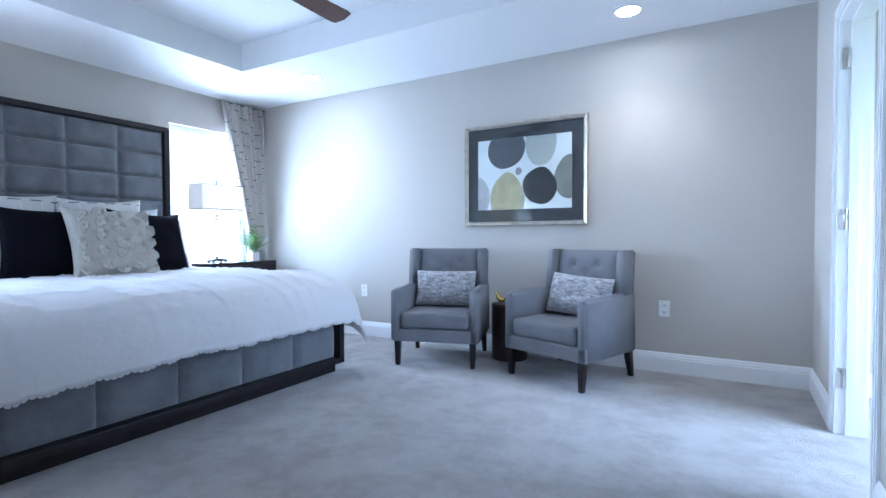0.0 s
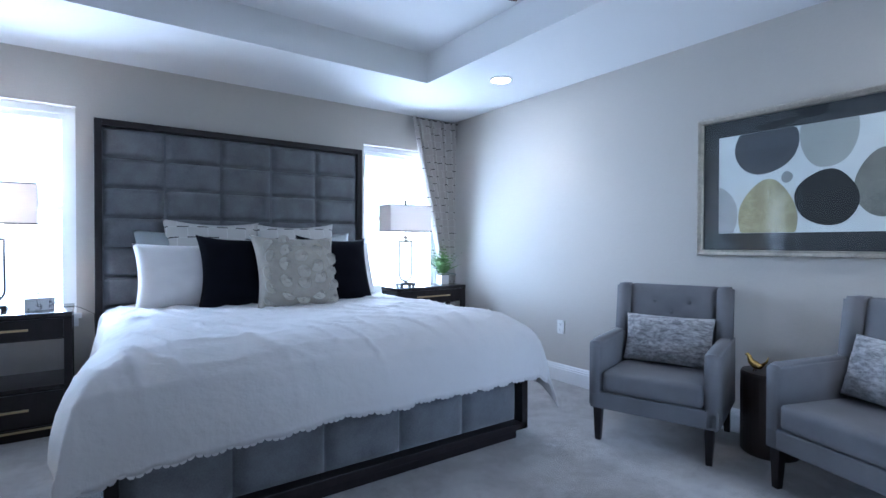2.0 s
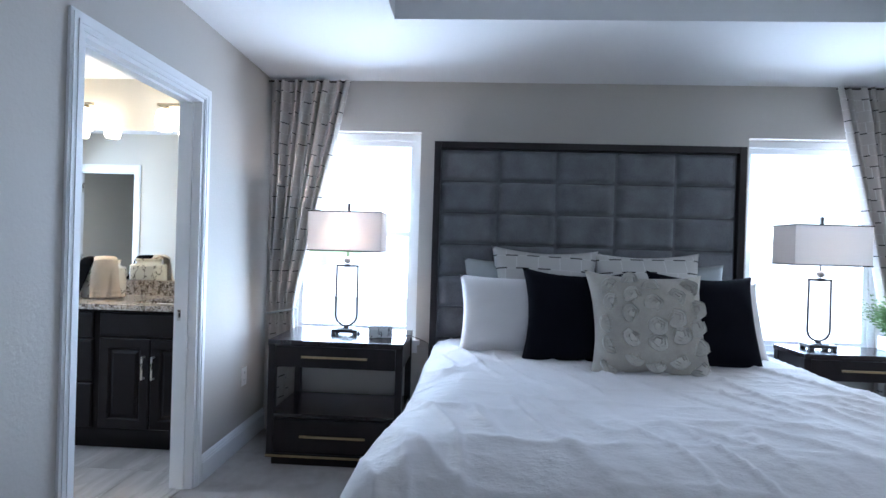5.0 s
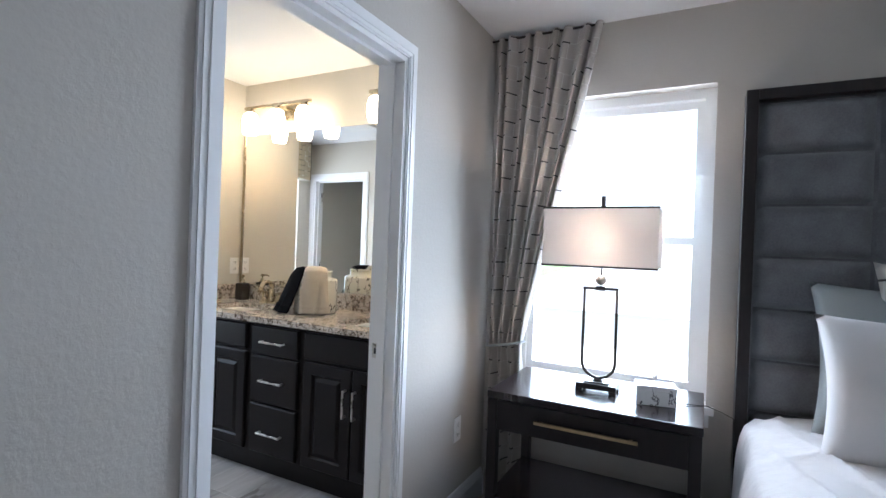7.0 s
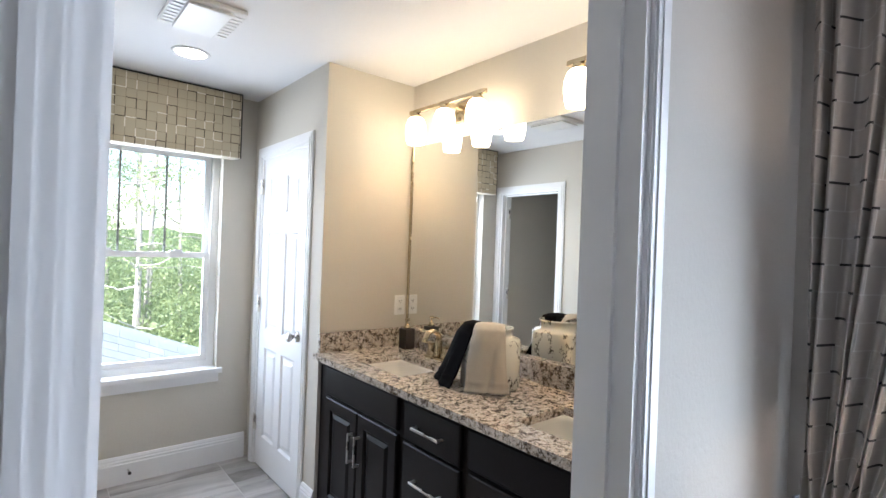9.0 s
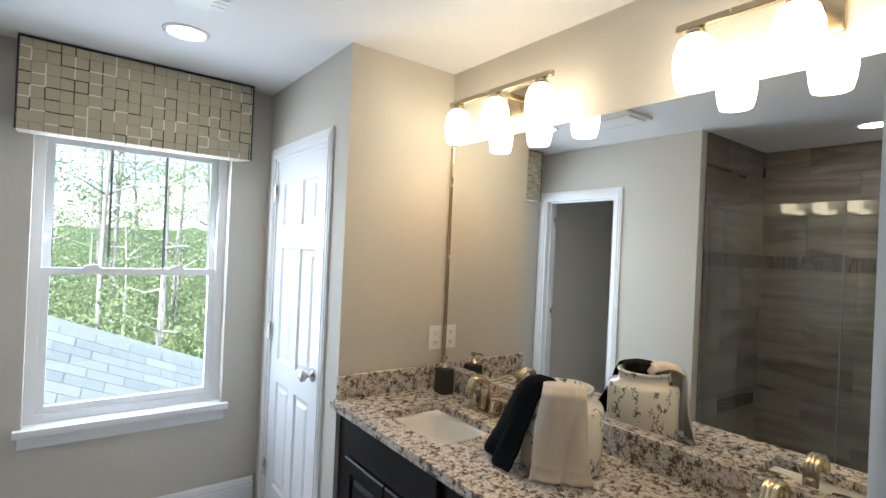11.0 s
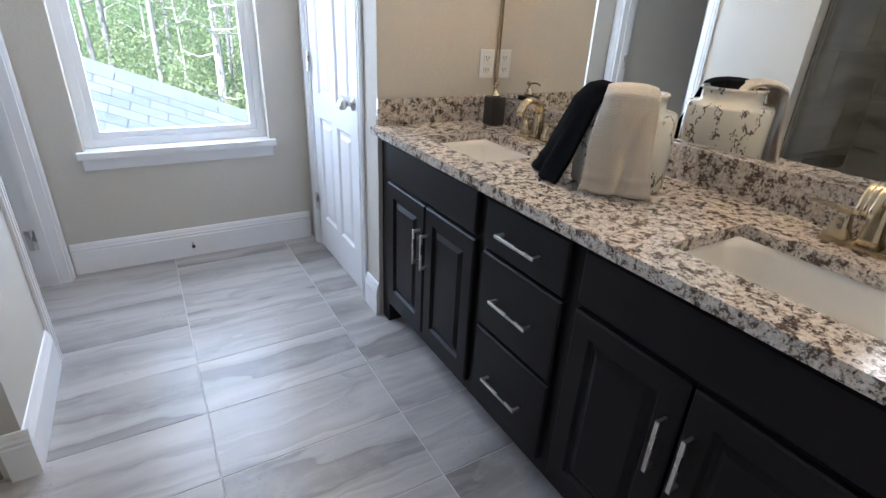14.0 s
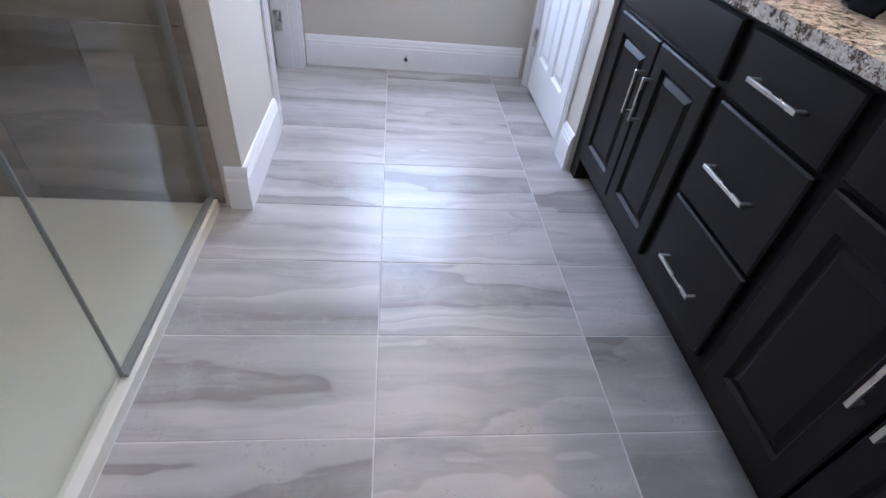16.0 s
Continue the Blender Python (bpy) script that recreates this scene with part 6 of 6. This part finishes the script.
NEEDLES = foliage_mat("pine_needles", (0.13, 0.17, 0.09), (0.24, 0.30, 0.17))
BUSHLEAF = foliage_mat("broad_leaves", (0.14, 0.18, 0.08), (0.27, 0.32, 0.16))
GZ = -3.2
struct("ground", boxes((-600, 600, -600, 600, GZ - 0.3, GZ)), GRASS, "lawn reaching to the woods", "ground")


def leaves_mesh(name, rs, n, spread, size, material):
    """Small leaf quads round the points that spread() gives."""
    verts, faces = [], []
    for _ in range(n):
        c = Vector(spread(rs))
        a = Vector((rs.gauss(0, 1), rs.gauss(0, 1), rs.gauss(0, 1))).normalized()
        b = a.orthogonal().normalized()
        b.rotate(Matrix.Rotation(rs.uniform(0, 6.28), 3, a))
        d = a.cross(b)
        s = size * rs.uniform(0.6, 1.3)
        k = len(verts)
        verts += [c - b * s, c + d * s * 0.45, c + b * s, c - d * s * 0.45]
        faces.append((k, k + 1, k + 2, k + 3))
    me = bpy.data.meshes.new(name)
    me.from_pydata([tuple(v) for v in verts], [], faces)
    me.materials.append(material)
    return me


def tree(x, y, h, seed, pale, label):
    rs = random.Random(seed)
    t = thing("tree", x, y, GZ, label, "tree", group="pine woods")
    bend = [rs.uniform(-0.25, 0.25) for _ in range(4)]
    n = 14
    pts = [Vector((bend[0] * math.sin(3 * k / n + bend[2] * 8) * 1.2, bend[1] * math.sin(2.4 * k / n), h * k / n)) for k in range(n + 1)]
    r0 = rs.uniform(0.07, 0.12) * (0.6 if pale else 1)
    bm = tube(bmesh.new(), pts, [r0 * (1 - 0.8 * k / n) for k in range(n + 1)], 9)
    part("trunk", bm, PALEBARK if pale else BARK, t, smooth=True)
    tips = []
    bm = bmesh.new()
    for _ in range(13 if not pale else 9):
        k = rs.uniform(0.28, 0.98)
        p = pts[min(n, int(k * n))]
        a = rs.uniform(0, 6.28)
        ln = rs.uniform(0.8, 2.0) * (1.15 - 0.6 * k)
        e = p + Vector((math.cos(a) * ln, math.sin(a) * ln, ln * rs.uniform(-0.05, 0.6)))
        m = (p + e) / 2 + Vector((0, 0, rs.uniform(-0.15, 0.2)))
        tube(bm, (p, m, e), [0.035, 0.022, 0.008], 6)
        tips += [m.lerp(e, 0.5), e, e]
    part("limbs", bm, PALEBARK if pale else BARK, t, smooth=True)

    def spread(r):
        c = r.choice(tips)
        return (c.x + r.gauss(0, 0.33), c.y + r.gauss(0, 0.33), c.z + r.gauss(0, 0.22))
    crown = new("crown", leaves_mesh("crown", rs, 1300, spread, 0.06, NEEDLES if not pale else BUSHLEAF))
    crown.parent = t
    return t


rs = random.Random(21)
spots = []
for k in range(30):
    y = -14.5 - 0.62 * k
    x = -4.5 + (k * 3.7) % 9.5 + rs.uniform(-0.6, 0.6)
    spots.append((x, y))
for k, (x, y) in enumerate(spots):
    pale = k % 4 == 1
    tree(x, y, rs.uniform(5.5, 8.0) if pale else rs.uniform(12, 17), 100 + k, pale, "bare-limbed pale young tree at the wood's edge" if pale else "tall slender pine with sparse crown")


def thicket(r):
    y = r.uniform(-36, -14.5)
    x = r.uniform(-11, 8)
    top = 1.0 + 1.6 * noise.noise(Vector((x * 0.6, y * 0.5, 2))) + (-14.5 - y) * 0.11
    return (x, y, GZ + max(0.05, r.uniform(0.0, 1.0) ** 0.7 * (top + 1.2)))


under = new("undergrowth", leaves_mesh("undergrowth", random.Random(5), 85000, thicket, 0.075, BUSHLEAF))
tagged(under, "dense sunlit green undergrowth below the pines", "undergrowth", kind="stuff")
far = bmesh.new()
pv = None
for k in range(61):
    a = radians(228 + 90 * k / 60)
    x, y = 62 * math.cos(a), 62 * math.sin(a)
    h = 5.5 + 1.5 * noise.noise(Vector((k * 0.35, 0, 0))) + 0.7 * noise.noise(Vector((k * 1.7, 3, 0)))
    v = (far.verts.new((x, y, GZ)), far.verts.new((x, y, GZ + h)))
    if pv:
        far.faces.new((pv[0], v[0], v[1], pv[1]))
    pv = v
struct("backdrop_woods", far, mat("far_woods", (0.09, 0.13, 0.06), 0.95, vary=0.6, big=0.25, fine=1.6), "distant green treeline", "backdrop")

# neighbouring house beyond the bedroom windows
nb = thing("house", -17, 1.5, GZ, "pale neighbouring house with a low hip roof", "house")
part("wall", boxes((-4, 4, -7, 7, 0, 2.8)), mat("pale_stucco", (0.62, 0.62, 0.60), 0.9, vary=0.05, fine=40, relief=0.2), nb)
bm = bmesh.new()
lo = [bm.verts.new(p) for p in ((-4.5, -7.5, 2.8), (4.5, -7.5, 2.8), (4.5, 7.5, 2.8), (-4.5, 7.5, 2.8))]
hi = [bm.verts.new(p) for p in ((0, -3.2, 4.6), (0, 3.2, 4.6))]
for q in ((lo[0], lo[1], hi[0]), (lo[1], lo[2], hi[1], hi[0]), (lo[2], lo[3], hi[1]), (lo[3], lo[0], hi[0], hi[1]), tuple(lo[::-1])):
    bm.faces.new(q)
part("roof", bm, mat("pale_shingles", (0.30, 0.31, 0.33), 0.9, vary=0.15, big=1, fine=12), nb)
# made-up pale ground, added so the view from the bedroom windows burns out white
struct("patio", boxes((-590.0, -0.25, -13.5, 400.0, GZ + 0.0005, GZ + 0.06)), mat("bright_ground_paint", (0.30, 0.295, 0.285), 0.9, vary=0.08, big=0.8, fine=20, relief=0.1), "pale ground added to white out the bedroom window view", "pavement")

# lower roof under the bathroom window
m_, n_, l_, b_ = nodes_of("grey_shingle")
oi_ = n_.new("ShaderNodeObjectInfo")
gr_ = noise_of(n_, l_, coords(n_, l_), 70, 5, 0.7)
c_ = mixcol(n_, l_, oi_.outputs["Random"], (0.115, 0.135, 0.145), (0.165, 0.185, 0.195))
l_.new(mixcol(n_, l_, mth(n_, l_, "MULTIPLY", gr_, 0.4), c_, (0.10, 0.112, 0.12)), b_.inputs["Base Color"])
b_.inputs["Roughness"].default_value = 0.95
bump(n_, l_, b_, gr_, 0.6, 0.004)
SHINGLE = m_
O, U, V = Vector((2.9, -3.25, 0.08)), Vector((-4.6, 0.0, -1.84)), Vector((0.35, -2.75, 1.35))
bm = bmesh.new()
nrm_ = U.cross(V).normalized()
nrm_ = nrm_ if nrm_.z > 0 else -nrm_
c4 = [O, O + U, O + U + V, O + V]
t4 = [bm.verts.new(p) for p in c4]
b4 = [bm.verts.new(p - nrm_ * 0.12) for p in c4]
bm.faces.new(t4)
bm.faces.new(b4[::-1])
for k in range(4):
    bm.faces.new((t4[k], t4[(k + 1) % 4], b4[(k + 1) % 4], b4[k]))
roof = struct("lower_roof", bm, SHINGLE, "grey shingled lower roof below the bathroom window", "roof")
ud, vd = U.normalized(), V.normalized()
vd = (vd - ud * vd.dot(ud)).normalized()
R = Matrix((ud, vd, nrm_)).transposed().to_4x4()
sm = {}
rs = random.Random(3)
for row in range(20):
    for col in range(-1, 15):
        a = col * 0.305 + (0.15 if row % 2 else 0.0) + rs.uniform(-0.001, 0.001)
        p = O + ud * a + vd * (row * 0.142)
        w = p - O
        if a < -0.05 or a > U.length - 0.25:
            continue
        if "s" not in sm:
            sm["s"] = mesh_of("shingle", boxes((0.002, 0.302, 0.0, 0.15, 0.0, 0.007), bevel=0.0008, seg=1), SHINGLE)
        ob = new("shingle", sm["s"])
        ob.parent = roof
        ob.matrix_basis = Matrix.Translation(p + nrm_ * 0.007) @ R @ pose(0, 0, 0, -1.8, 0, 0)
# outer walls so that the storey below closes the place
struct("wall_outside", boxes((-0.2, L + 2.0, BY - 0.2, W + 0.15, GZ, -0.125)), mat("stucco", (0.55, 0.54, 0.52), 0.9, vary=0.05, relief=0.2, fine=40), "stucco storey below the rooms", "wall")
# unseen slab; its long east overhang is added to keep sun out of the hall
struct("roof_outside", boxes((-0.5, L + 4.2, BY - 0.35, W + 0.5, 2.805, 2.95)), SHINGLE, "unseen roof slab, east overhang added to shade the hall opening", "roof")
struct("wall_bath_outside", boxes((SHX + 0.2, L, BY, BY + 0.1, 0.0, 2.8), (L, L + 0.12, BY, -0.115, 0.0, 2.8)), WALL, "wall closing the unseen part behind the bathroom", "wall")
